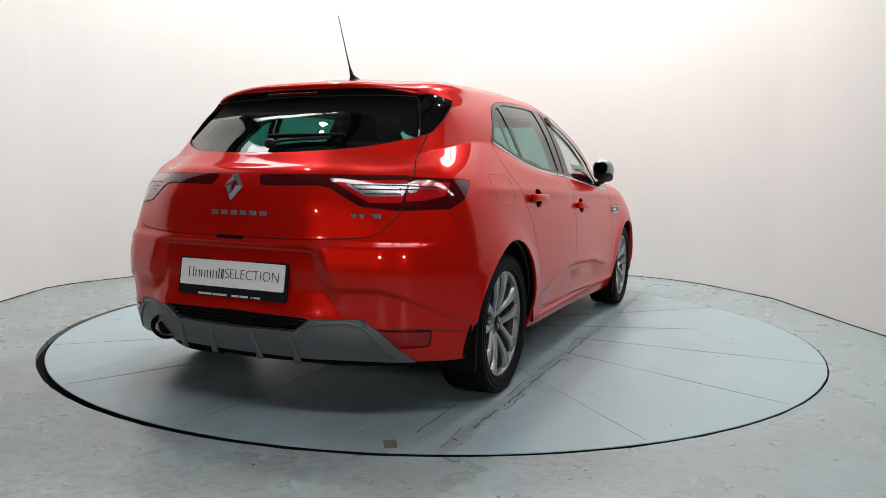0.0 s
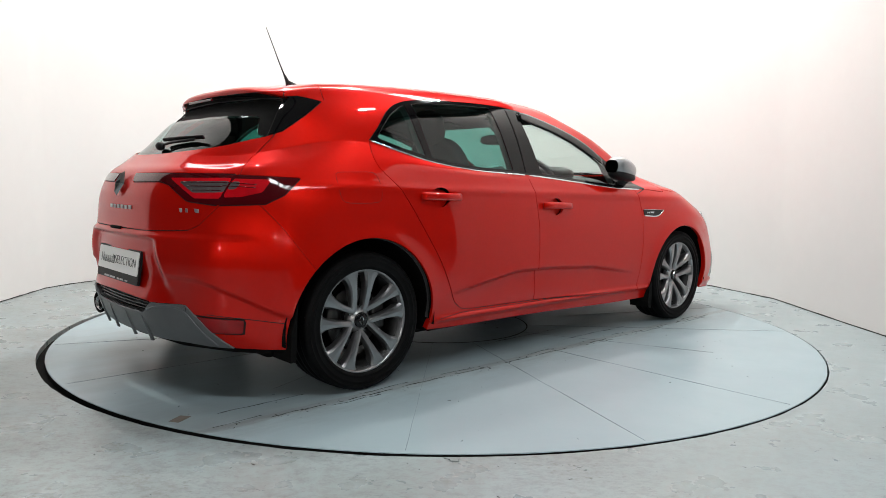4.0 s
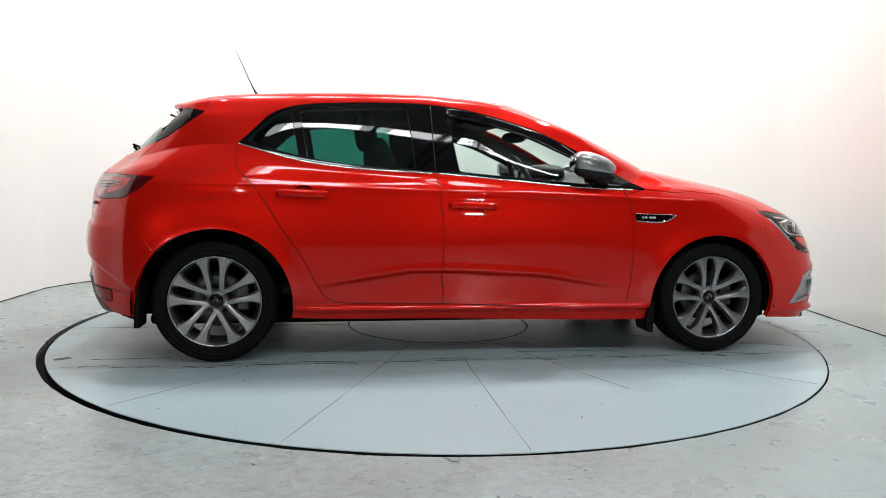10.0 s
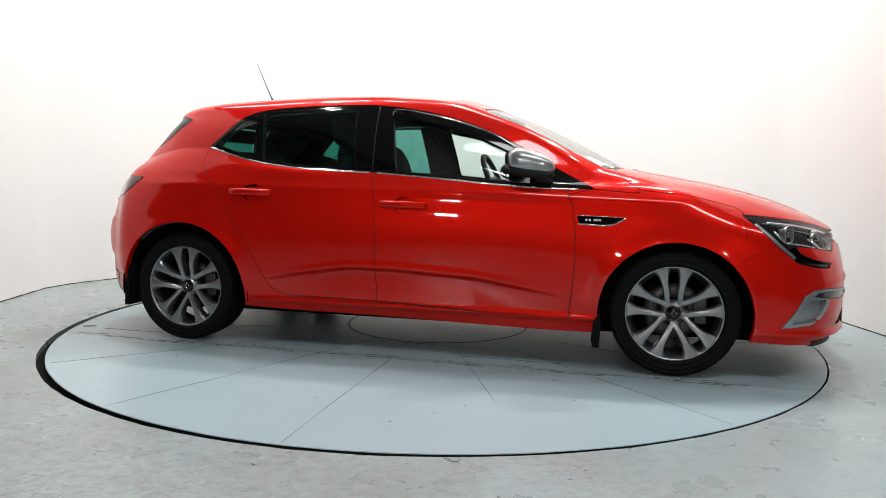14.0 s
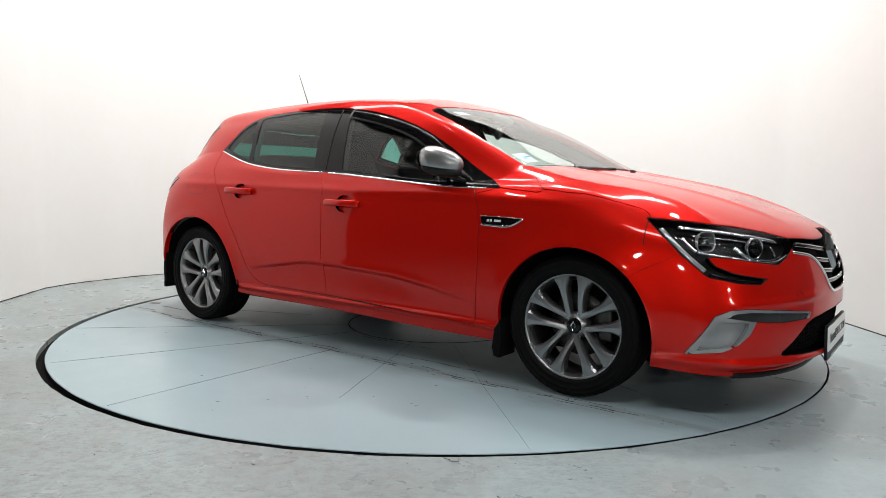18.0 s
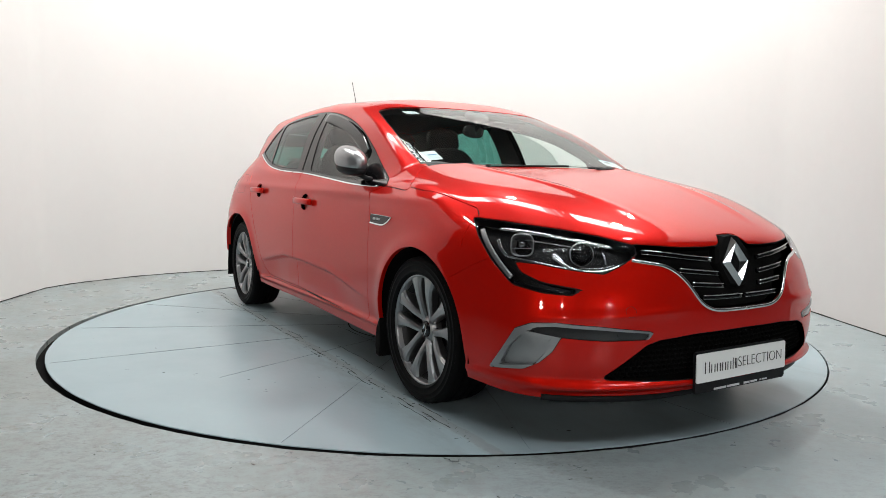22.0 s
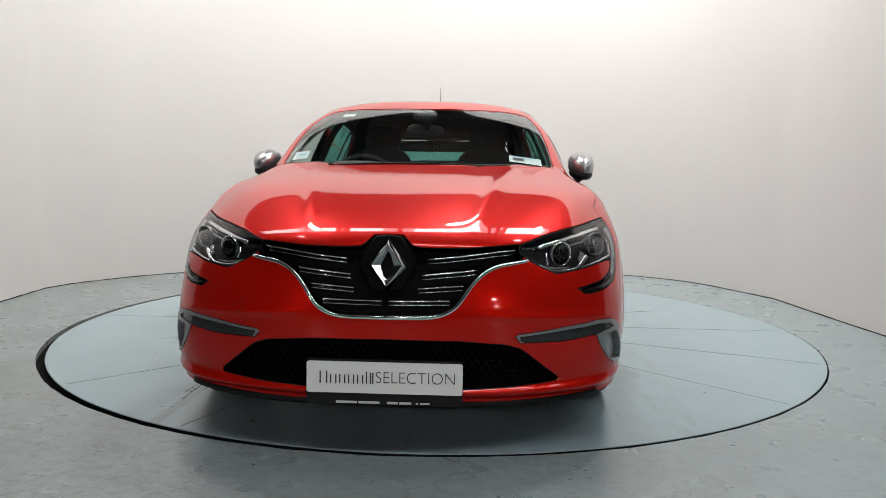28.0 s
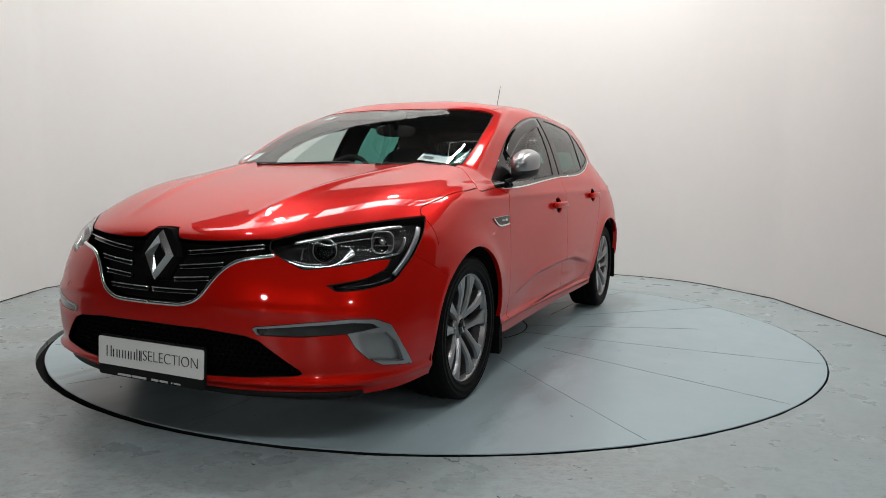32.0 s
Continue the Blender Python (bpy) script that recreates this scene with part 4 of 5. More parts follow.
    s.region("cup_front", "side", [(-.025 + .060 * math.cos(a), .800 + .046 * math.sin(a)) for a in np.linspace(0, 6.283, 33)[:-1]], door, 0)
    s.region("rear_door", "side", list(smooth_line(REAR_DOOR[:8], 30)) + REAR_DOOR[8:] + B_GAP[1:] + [(-.3, 1.03), (-.9, 1.06), (-1.1, 1.13)], door)
    s.region("front_door", "side", F_GAP + [(.7, .96), (-.1, 1.0), (-.224, 1.0)] + B_GAP[::-1], door)
    s.region("tailgate", "rear", [(0, .701), (.29, .701), (.48, .708), (.56, .714), (.605, .735), (.64, .78), (.664, .82), (.664, .95), (.635, 1.01), (.628, 1.11), (.58, 1.20), (.54, 1.285), (.53, 1.31), (0, 1.31)], lambda x, w, z: x + 1.45)
    s.region("spoiler", "top", [(-1.36, 0), (-1.36, .35), (-1.38, .50), (-1.40, .66), (-1.9, .66), (-1.9, 0)], lambda x, w, z: np.maximum(1.275 - z, x + 1.3))
    s.region("roof", "top", [(.41, 0), (.39, .30), (.34, .50), (.30, .553), (0, .578), (-.4, .586), (-.9, .578), (-1.2, .562), (-1.38, .545), (-1.36, .35), (-1.36, 0)], lambda x, w, z: 1.28 - z, .0018)
    s.region("rear_bumper", "side", [(-1.52, 0), (-1.60, .54), (-1.70, .68), (-1.795, .822), (-1.9, .83), (-2.5, .86), (-2.5, 0)], lambda x, w, z: x + 1.4, .0009)
    s.region("front_bumper", "side", [(1.5, 0), (1.60, .56), (1.68, .605), (1.775, .652), (1.82, .80), (2.5, .80), (2.5, 0)], FRONT, .0009)
    s.region("sill", "side", [(-1.2, 0), (-1.2, .245), (-.95, .262), (-.74, .280), (.0, .278), (.829, .245), (1.2, .235), (1.2, 0)], door, .0015)
    s.region("front_wing", "side", [(.829, .24), (.845, .387), (.857, .566), (.853, .713), (.832, .829), (.815, .872), (.93, .902), (1.15, .884), (1.17, .96), (1.9, .96), (1.9, 0), (.9, 0)], lambda x, w, z: np.maximum(.8 - x, .55 - w))
    return s


# ---- the car ----
def build_wheel(car, x, y, outward):
    """A wheel with its parts; built with its face towards +y and turned for the other side."""
    hub = new("wheel")
    hub.parent = car
    hub.matrix_basis = pose(x, y, .309, 0, -2 if outward > 0 else 2, 0 if outward > 0 else 180)
    w = .104
    tread = []
    for k, yy in enumerate(np.linspace(-.085, .085, 21)):
        groove = k in (4, 5, 9, 10, 14, 15)
        tread.append((yy, .309 - (.007 if groove else 0) - .004 * (yy / .085) ** 2))
    side = [(.093, .303), (.1, .296), (.1032, .2885), (.1050, .2875), (.1052, .2855), (w, .2845), (w + .0016, .270), (w + .0032, .2685), (w + .0032, .2665), (w + .0018, .265), (w + .0016, .252), (w + .0004, .245), (w + .0018, .2435), (w + .0006, .2405), (.100, .236), (.092, .229), (.080, .226)]
    profile = [(-a, r) for a, r in side[::-1]] + tread + side
    tyre = part("tyre", lathe(profile, 120), RUBBER, hub, "black rubber tyre")
    tagged(part("tread", SHOULDER, RUBBER, tyre), kind="stuff")
    part("rim", lathe([(.064, .213), (.072, .216), (.082, .2195), (.089, .223), (.092, .229), (.089, .231), (.080, .231)], 120), ALLOY, hub, "silver-grey alloy rim")
    part("rim_barrel", lathe([(-.09, .222), (-.085, .214), (-.05, .200), (.03, .196), (.055, .206), (.066, .214)], 96), BARREL, hub, "dark inner barrel of the rim")
    for k in range(5):
        for sgn in (-1, 1):
            part("spoke", SPOKE[sgn], ALLOY, hub, at=Matrix.Rotation(k * 2 * math.pi / 5, 4, "Y"))
        part("wheel_bolt", BOLT, DULL_CHROME, hub, at=Matrix.Rotation((k + .5) * 2 * math.pi / 5 + math.pi / 2, 4, "Y") @ Matrix.Translation((.0, .040, .054)))
    part("hub_plate", lathe([(.02, .060), (.040, .058), (.050, .052), (.060, .040), (.064, .036)], 48), ALLOY, hub)
    cap = part("hub_cap", lathe([(.060, .0335), (.066, .0325), (.069, .028), (.070, 0.0)], 36), BLACK_GLOSS, hub, "black hub cap with a silver diamond")
    part("emblem", diamond(.016, .024, .004, .006, "y"), CHROME, cap, at=pose(0, .0705, 0))
    part("brake_disc", lathe([(-.01, .06), (.0, .07), (.004, .138), (-.006, .141), (-.018, .138), (-.018, .06)], 60), STEEL, hub, "grey steel brake disc")
    part("brake_caliper", box(.07, .075, .15, (-.125, -.01, .01), .012), STEEL, hub)
    part("axle", lathe([(-.09, .06), (.02, .06), (.021, 0)], 24), LINER, hub)
    return hub


def diamond(hw, hh, depth, rim, axis):
    """A hollow faceted diamond in the plane across an axis, its face towards the axis's plus side."""
    verts, faces = [], []
    inner = (hw - rim * 1.35, hh - rim * 1.3)
    for s, (a, b) in enumerate(((hw, hh), (hw - rim * .55, hh - rim * .6), inner)):
        for p, q in ((0, b), (a, 0), (0, -b), (-a, 0)):
            verts.append((p, q, (0, depth, depth * .15)[s]))
    for s in range(2):
        for i in range(4):
            j = (i + 1) % 4
            faces.append((s * 4 + i, s * 4 + j, (s + 1) * 4 + j, (s + 1) * 4 + i))
    turn = {"y": lambda v: (-v[0], v[2], v[1]), "x": lambda v: (v[2], v[0], v[1])}[axis]
    return mesh("diamond", [turn(v) for v in verts], faces, smooth=False)


def spoke_mesh(sgn):
    """One arm of a pair: narrow at the hub, flaring to the rim, with a raised face and bevelled flanks."""
    verts, faces, n = [], [], 13
    for i in range(n):
        t = i / (n - 1)
        r = .034 + t * .193
        mid = sgn * (.0270 + .012 * t + .017 * t * t)
        half = .0138 + .002 * t + .030 * t ** 5
        face = .054 + .013 * math.sin(t * 2.7) + .026 * t
        deep = .026 + .034 * t
        for off, y in ((-half, face - deep), (-half, face - .012), (-half * .72, face - .001), (0, face + .001), (half * .72, face - .001), (half, face - .012), (half, face - deep)):
            xx = mid + off
            verts.append((xx, y, math.sqrt(max(r * r - xx * xx, 1e-6))))
    k = 7
    for i in range(n - 1):
        faces += [(i * k + q, i * k + q + 1, (i + 1) * k + q + 1, (i + 1) * k + q) for q in range(k - 1)]
        faces.append((i * k + k - 1, i * k, (i + 1) * k, (i + 1) * k + k - 1))
    return mesh("spoke", verts, [f[::-1] for f in faces], smooth=False)


def shoulder_cut():
    verts, faces = [], []
    for turn in range(64):
      for yy in (-1, 1):
        k = len(verts)
        c, sn = math.cos(turn * math.pi / 32), math.sin(turn * math.pi / 32)
        verts += [(c * a + sn * z, y, c * z - sn * a) for a, y, z in ((-.004, yy * .086, .3060), (.004, yy * .086, .3060), (.004, yy * .1005, .2965), (-.004, yy * .1005, .2965), (0, yy * .088, .2985), (0, yy * .099, .293))]
        faces += [(k, k + 1, k + 4), (k + 1, k + 2, k + 5, k + 4), (k + 2, k + 3, k + 5), (k + 3, k, k + 4, k + 5)]
    return mesh("cut", verts, faces, smooth=False)


SPOKE = {s: spoke_mesh(s) for s in (-1, 1)}
SHOULDER = shoulder_cut()
BOLT = lathe([(0, .011), (.010, .0105), (.012, .007), (.006, .006), (.006, 0)], 12)


def build_car():
    car = new("car")
    tagged(car, "glossy red five-door hatchback with silver mirrors and grey alloy wheels", "car")
    s = cut_skin()

    def panel(name, regions, mat, label="", **kw):
        return part(name, s.piece(regions, **kw), mat, car, label)

    shell = panel("body_shell", ["shell"], RED, "glossy red body sides and pillars")
    panel("roof", ["roof"], RED)
    bonnet = panel("bonnet", ["bonnet"], RED, "red bonnet with two pressed ridges", flange=.02)
    front = panel("front_bumper", ["front_bumper"], RED, "red front bumper", flange=.03)
    rear = panel("rear_bumper", ["rear_bumper"], RED, "red rear bumper", flange=.03)
    gate = panel("tailgate", ["tailgate"], RED, "closed red tailgate", flange=.02)
    spoiler = panel("spoiler", ["spoiler"], RED, flange=.02)
    panel("panel_gap", ["gap"], SHUT, "dark gap between the panels", offset=-.005, flange=0)
    windscreen = panel("windscreen", ["windscreen"], SCREEN_GLASS, "clear windscreen", offset=-.002, flange=0)
    rear_window = part("rear_window", s.piece(["rear_window"], offset=-.010, flange=0), REAR_GLASS, gate, "dark tinted rear window")
    for g in (windscreen, rear_window):
        g.visible_shadow = False
    part("insert_grille", s.piece(["insert"], offset=-.03, flange=0), BLACK, rear, "black ribbed insert")
    diffuser = part("diffuser", s.piece(["diffuser"], offset=.004, flange=.03), GUNMETAL, rear, "grey painted rear diffuser")
    lining = part("inner_lining", s.piece(["shell", "roof", "spoiler", "window_trim", "tailgate", "front_door", "rear_door"], offset=-.04, flange=0, inner=True), LINING, car, "dark grey cabin lining")
    for v in lining.data.vertices:                      # keep the headlining under the rear edge of the roof
        if v.co.x < -1.3:
            v.co.z = min(v.co.z, 1.33)
    doors = {}
    for side, y in ((1, "left"), (-1, "right")):
        fd = panel("front_door", ["front_door"], RED, "closed red front door", side=side)
        rd = panel("rear_door", ["rear_door"], RED, "closed red rear door", side=side)
        doors[side] = (fd, rd)
        panel("front_wing", ["front_wing"], RED, side=side, flange=.02)
        panel("side_sill", ["sill"], RED, side=side, flange=.03)
        panel("window_trim", ["window_trim"], BLACK_GLOSS, "black window surround", side=side, offset=.001, flange=.004)
        panel("window_seal", ["rubber"], BLACK, side=side, offset=-.001, flange=0)
        for nm, region, mat, owner in (("quarter_window", "quarter_glass", REAR_GLASS, rd), ("rear_side_window", "rear_door_glass", REAR_GLASS, rd), ("front_side_window", "front_door_glass", FRONT_GLASS, fd)):
            g = part(nm, s.piece([region], offset=-.003, flange=0, side=side), mat, owner, "tinted window glass" if mat is REAR_GLASS else "clear window glass")
            g.visible_shadow = False
        part("spoiler_fin", s.piece(["spoiler_fin"], side=side, offset=.002), BLACK_GLOSS, spoiler, "gloss black side fin")
    # wheels
    for x, yy in ((1.334, .775), (-1.335, .770)):
        for sgn in (1, -1):
            build_wheel(car, x, sgn * yy, sgn)
    details(car, s, front, rear, bonnet, gate, spoiler, doors, diffuser)
    return car


def lettering(words, size, depth=.0008):
    """Words in the built-in font as a mesh in the xy plane, centred."""
    curve = bpy.data.curves.new("lettering", "FONT")
    curve.body, curve.size, curve.extrude, curve.align_x, curve.align_y = words, size, depth, "CENTER", "CENTER"
    curve.offset = -.022 * size
    ob = new("lettering", curve)
    dg = bpy.context.evaluated_depsgraph_get()
    me = bpy.data.meshes.new_from_object(ob.evaluated_get(dg))
    bpy.data.objects.remove(ob)
    bpy.data.curves.remove(curve)
    me.materials.clear()
    return me


def rounded_sheet(w, h, r, depth, n=6):
    """A flat rounded rectangle in the yz plane, its face towards +x."""
    pts = []
    for cx, cy, a0 in ((w / 2 - r, h / 2 - r, 0), (-w / 2 + r, h / 2 - r, 90), (-w / 2 + r, -h / 2 + r, 180), (w / 2 - r, -h / 2 + r, 270)):
        pts += [(cx + r * math.cos(radians(a0 + 90 * i / n)), cy + r * math.sin(radians(a0 + 90 * i / n))) for i in range(n + 1)]
    k = len(pts)
    verts = [(depth, a, b) for a, b in pts] + [(0, a, b) for a, b in pts]
    faces = [tuple(range(k)), tuple(range(2 * k - 1, k - 1, -1))] + [(i, k + i, k + (i + 1) % k, (i + 1) % k) for i in range(k)]
    return mesh("sheet", verts, faces, smooth=False)


def bars(spans, height, depth=.001):
    """Plain bars for small print: (start, end) along y at one height, face towards +x."""
    verts, faces = [], []
    for a, b in spans:
        k = len(verts)
        verts += [(depth, a, -height / 2), (depth, b, -height / 2), (depth, b, height / 2), (depth, a, height / 2)]
        faces.append((k, k + 1, k + 2, k + 3))
    return mesh("bars", verts, faces, smooth=False)


def blob(rx, ry, rz, power=2.6, n=28, m=16, trim=None):
    """A rounded box-like solid."""
    verts, faces = [], []
    sg = lambda v, e: math.copysign(abs(v) ** e, v)
    e = 2 / power
    for j in range(m + 1):
        b = -math.pi / 2 + math.pi * j / m
        for i in range(n):
            a = 2 * math.pi * i / n
            p = Vector((rx * sg(math.cos(b), e) * sg(math.cos(a), e), ry * sg(math.cos(b), e) * sg(math.sin(a), e), rz * sg(math.sin(b), e)))
            verts.append(trim(p) if trim else p)
    for j in range(m):
        faces += [(j * n + i, j * n + (i + 1) % n, (j + 1) * n + (i + 1) % n, (j + 1) * n + i) for i in range(n)]
    return mesh("solid", verts, faces)


def number_plate(owner, m, holder_h, holder_w=.535):
    """A white show plate in a black holder; m puts its face towards +x at the plate's middle."""
    plate = part("number_plate_holder", rounded_sheet(holder_w, holder_h, .012, .012), BLACK, owner, "black plate holder with small pale print", at=m @ Matrix.Translation((-.014, 0, -(holder_h - .112) / 2 + .004)))
    sheet = part("number_plate", rounded_sheet(.515, .104, .008, .004), PLATE, plate, "white show plate with dark lettering", at=Matrix.Translation((.012, 0, (holder_h - .112) / 2 - .003)))
    sheet.data.materials.clear()
    sheet.data.materials.append(PLATE)
    face = Matrix(((0, 0, 1, 0), (1, 0, 0, 0), (0, 1, 0, 0), (0, 0, 0, 1)))
    up = (holder_h - .112) / 2 - .003
    words = lettering("SELECTION", .052)
    part("lettering", words, INK, plate, at=Matrix.Translation((.0166, .103, up)) @ face @ Matrix.Diagonal((.258 / max(v.co.x * 2 for v in words.vertices), .041 / max(v.co.y * 2 for v in words.vertices), 1, 1)))
    y = -.214                                             # the maker's name as plain bars
    for wide, tall in ((.026, .041), (.022, .030), (.021, .030), (.021, .030), (.021, .030), (.005, .041), (.012, .038)):
        for a in ([0, wide - .0045] if wide > .01 else [0]):
            part("name_bar", box(.001, .0042, tall, (.0168, y + a + .002, up - (.041 - tall) / 2)), INK, plate)
        y += wide + .0085
    low = -holder_h / 2 + .008
    for spans, h in (([(-.16, -.09), (-.085, -.015)], .008), ([(.01, .045), (.05, .09)], .008), ([(.105, .112), (.118, .15)], .006)):
        part("print_bar", bars(spans, h), PRINT, plate, at=Matrix.Translation((.0122, 0, low)))
    return plate


def details(car, s, front, rear, bonnet, gate, spoiler, doors, diffuser):
    FR = lambda x, w, z: 1.2 - x
    RE = lambda x, w, z: x + 1.2
    SD = lambda x, w, z: np.maximum(.5 - w, z - 1.35)
    flip = lambda p, sgn: np.array(p) * np.array([1, sgn, 1])

    half = [(2.12, 0), (2.10, .35), (2.02, .60), (1.90, .74), (1.745, .80), (1.74, .60), (.94, .60), (.93, .825), (-.2, .815), (-.93, .825), (-.94, .60), (-1.73, .60), (-1.74, .77), (-1.84, .64), (-1.95, .40), (-2.00, 0)]
    loop = half + [(x, -w) for x, w in half[-2:0:-1]]
    k = len(loop)
    verts = [(x, y, .205) for x, y in loop] + [(x, y, .27) for x, y in loop]
    part("underbody", mesh("underbody", verts, [tuple(range(k)), tuple(range(2 * k - 1, k - 1, -1))] + [(i, (i + 1) % k, k + (i + 1) % k, k + i) for i in range(k)], smooth=False), LINER, car, "black underbody")
    # added box that blocks light and deepens the shade on the floor below
    part("shade_tray", box(3.5, 1.30, .06, (.05, 0, .185), .02), LINER, car)
    for cx in (1.334, -1.335):
        for sgn in (1, -1):
            part("inner_arch", box(.86, .02, .62, (cx, sgn * .50, .50)), LINER, car)
    part("rear_silencer", box(.28, .9, .14, (-1.82, 0, .29), .05, 3), LINER, car)
    for cx, r in ((1.334, .378), (-1.335, .400)):
        for sgn in (1, -1):
            liner = lathe([(-.34, r - .10), (-.28, r - .03), (-.12, r), (.075, r)], 40, -.12, math.pi + .12)
            part("wheel_liner", liner, LINER, car, at=pose(cx, sgn * .80, .295, 0, 0, 0 if sgn > 0 else 180))
        part("axle_beam", box(.10, 1.3, .09, (cx, 0, .29), .02), LINER, car)

    # ---- front ----
    part("grille_back", s.piece(["grille"], offset=-.045, flange=-.044), LINER, front, "black grille back")
    for sgn in (1, -1):
        for pts, name in (([(.425, .690), (.33, .680), (.24, .669), (.135, .659)], "a"), ([(.297, .626), (.22, .618), (.118, .609)], "b"), ([(.253, .576), (.18, .571), (.105, .566)], "c"), ([(.212, .528), (.12, .526), (.01, .525)], "d")):
            p, q = s.line("front", pts, FR, -.012, 14)
            slat = part("grille_slat", sweep(flip(p, sgn), .018, .014, flip(q, sgn)), BLACK_GLOSS, front)
            for dz, wide, shine in ((.0070, .0040, CHROME), (-.0070, .0028, DULL_CHROME)):
                e = p + [0, 0, dz] + q * .008
                part("chrome_edge", sweep(flip(e, sgn), wide, .003, flip(q, sgn)), shine, slat)
        p, q = s.line("front", [(.468, .660), (.41, .651), (.357, .640), (.303, .606), (.26, .553), (.229, .513), (.17, .484), (.08, .478), (0, .477)], FR, .002, 50)
        part("chrome_surround", sweep(flip(p, sgn), .013, .010, flip(q, sgn)), CHROME, front, "chrome strip under the grille")
    shield = [(0, .090), (.045, .084), (.088, .028), (.095, -.02), (.050, -.105), (0, -.112)]
    ring = shield + [(-a, b) for a, b in shield[-2:0:-1]]
    k = len(ring)
    verts = [(.022, a * .90, b * .92) for a, b in ring] + [(.008, a, b) for a, b in ring] + [(-.07, a, b) for a, b in ring]
    badge = part("badge_shield", mesh("shield", verts, [tuple(range(k))[::-1]] + [(i, (i + 1) % k, k + (i + 1) % k, k + i) for i in range(k)] + [(k + i, k + (i + 1) % k, 2 * k + (i + 1) % k, 2 * k + i) for i in range(k)], smooth=False),
                 LINER, front, "black shield with a chrome diamond", at=pose(2.158, 0, .655, 0, -14))
    part("emblem", diamond(.071, .094, .018, .036, "x"), EMBLEM, badge, "faceted chrome diamond", at=pose(.0225, 0, -.018))
    part("low_grille_back", s.piece(["low_grille"], offset=-.05, flange=-.049), LINER, front, "black lower grille")
    # honeycomb
    verts, faces = [], []
    cell = .024
    low = [(w, z) for w, z in LOW_GRILLE]
    for row in range(12):
        for col in range(-28, 29):
            cy, cz = (col + .5 * (row % 2)) * cell, .225 + row * cell * .78
            if signed(low + [(-.1, .238), (-.1, .408)], np.array([[abs(cy), cz]]))[0] > -.012:
                continue
            p, _ = s.on("front", abs(cy), cz, FR, -.032)
            at = len(verts)
            for rr, dx in ((.0130, -.010), (.0130, .004), (.0100, .006), (.0090, -.010)):
                verts += [(p[0] + dx, cy + rr * math.sin(i * math.pi / 3), cz + rr * math.cos(i * math.pi / 3)) for i in range(6)]
            for ringn in range(3):
                faces += [(at + ringn * 6 + i, at + ringn * 6 + (i + 1) % 6, at + ringn * 6 + 6 + (i + 1) % 6, at + ringn * 6 + 6 + i) for i in range(6)]
    tagged(part("honeycomb", mesh("honeycomb", verts, faces, smooth=False), LINER, front, "black honeycomb mesh"), kind="stuff")
    number_plate(front, pose(2.239, 0, .276, 0, -2), .150, .517)
    lip_p, lip_q = s.line("front", [(0, .170), (.25, .170), (.45, .172), (.62, .176), (.74, .180)], FR, -.010, 40)
    lip = np.concatenate([lip_p[::-1] * [1, -1, 1], lip_p[1:]])
    part("front_lip", sweep(lip + [0, 0, -.003], .03, .026, (0, 0, 1)), BLACK, front, "black lip under the bumper")
    for sgn in (1, -1):
        lamp = part("headlight", s.piece(["headlight"], offset=.0005, flange=0, side=sgn), LENS, car, "clear headlight with chrome reflectors in a black housing")
        lamp.visible_shadow = False
        part("lamp_housing", s.piece(["headlight"], offset=-.050, flange=-.049, side=sgn), LAMP_DARK, lamp)
        def place(x, w, z, sink, spin):
            """A frame sunk under the lens, its y axis ahead."""
            return pose(x, sgn * w, z, 0, 0, -90 + sgn * spin) @ Matrix.Translation((0, -sink, 0))
        round_box = lambda a, r: r / (abs(math.cos(a)) ** 3.2 + abs(math.sin(a)) ** 3.2) ** (1 / 3.2)
        m = place(1.862, .752, .701, .016, 38)
        square = lathe([(-.045, .020), (-.020, .034), (.0, .042), (.004, .040), (-.002, .037)], 40)
        for v in square.vertices:
            a = math.atan2(v.co.z, v.co.x)
            f = round_box(a, 1.0)
            v.co.x, v.co.z = v.co.x * f, v.co.z * f
        bowl = part("lamp_bowl", square, SILVER, lamp, "square chrome main beam reflector", at=m)
        part("bulb_shield", lathe([(-.03, .013), (-.006, .012), (-.002, .009), (-.001, 0)], 24), DULL_CHROME, bowl)
        part("reflector_rib", box(.066, .020, .004, (0, -.012, -.012), .001), DULL_CHROME, bowl)
        m = place(2.016, .604, .675, .018, 30)
        pod = part("lamp_projector", lathe([(-.03, .038), (-.004, .036), (.006, .033), (.014, .024), (.018, .010), (.0185, 0)], 40), BLACK_GLOSS, lamp, "dark projector lens in a chrome cup", at=m)
        part("lamp_bezel", lathe([(-.012, .044), (.002, .043), (.003, .040), (-.006, .037)], 40), CHROME, pod)
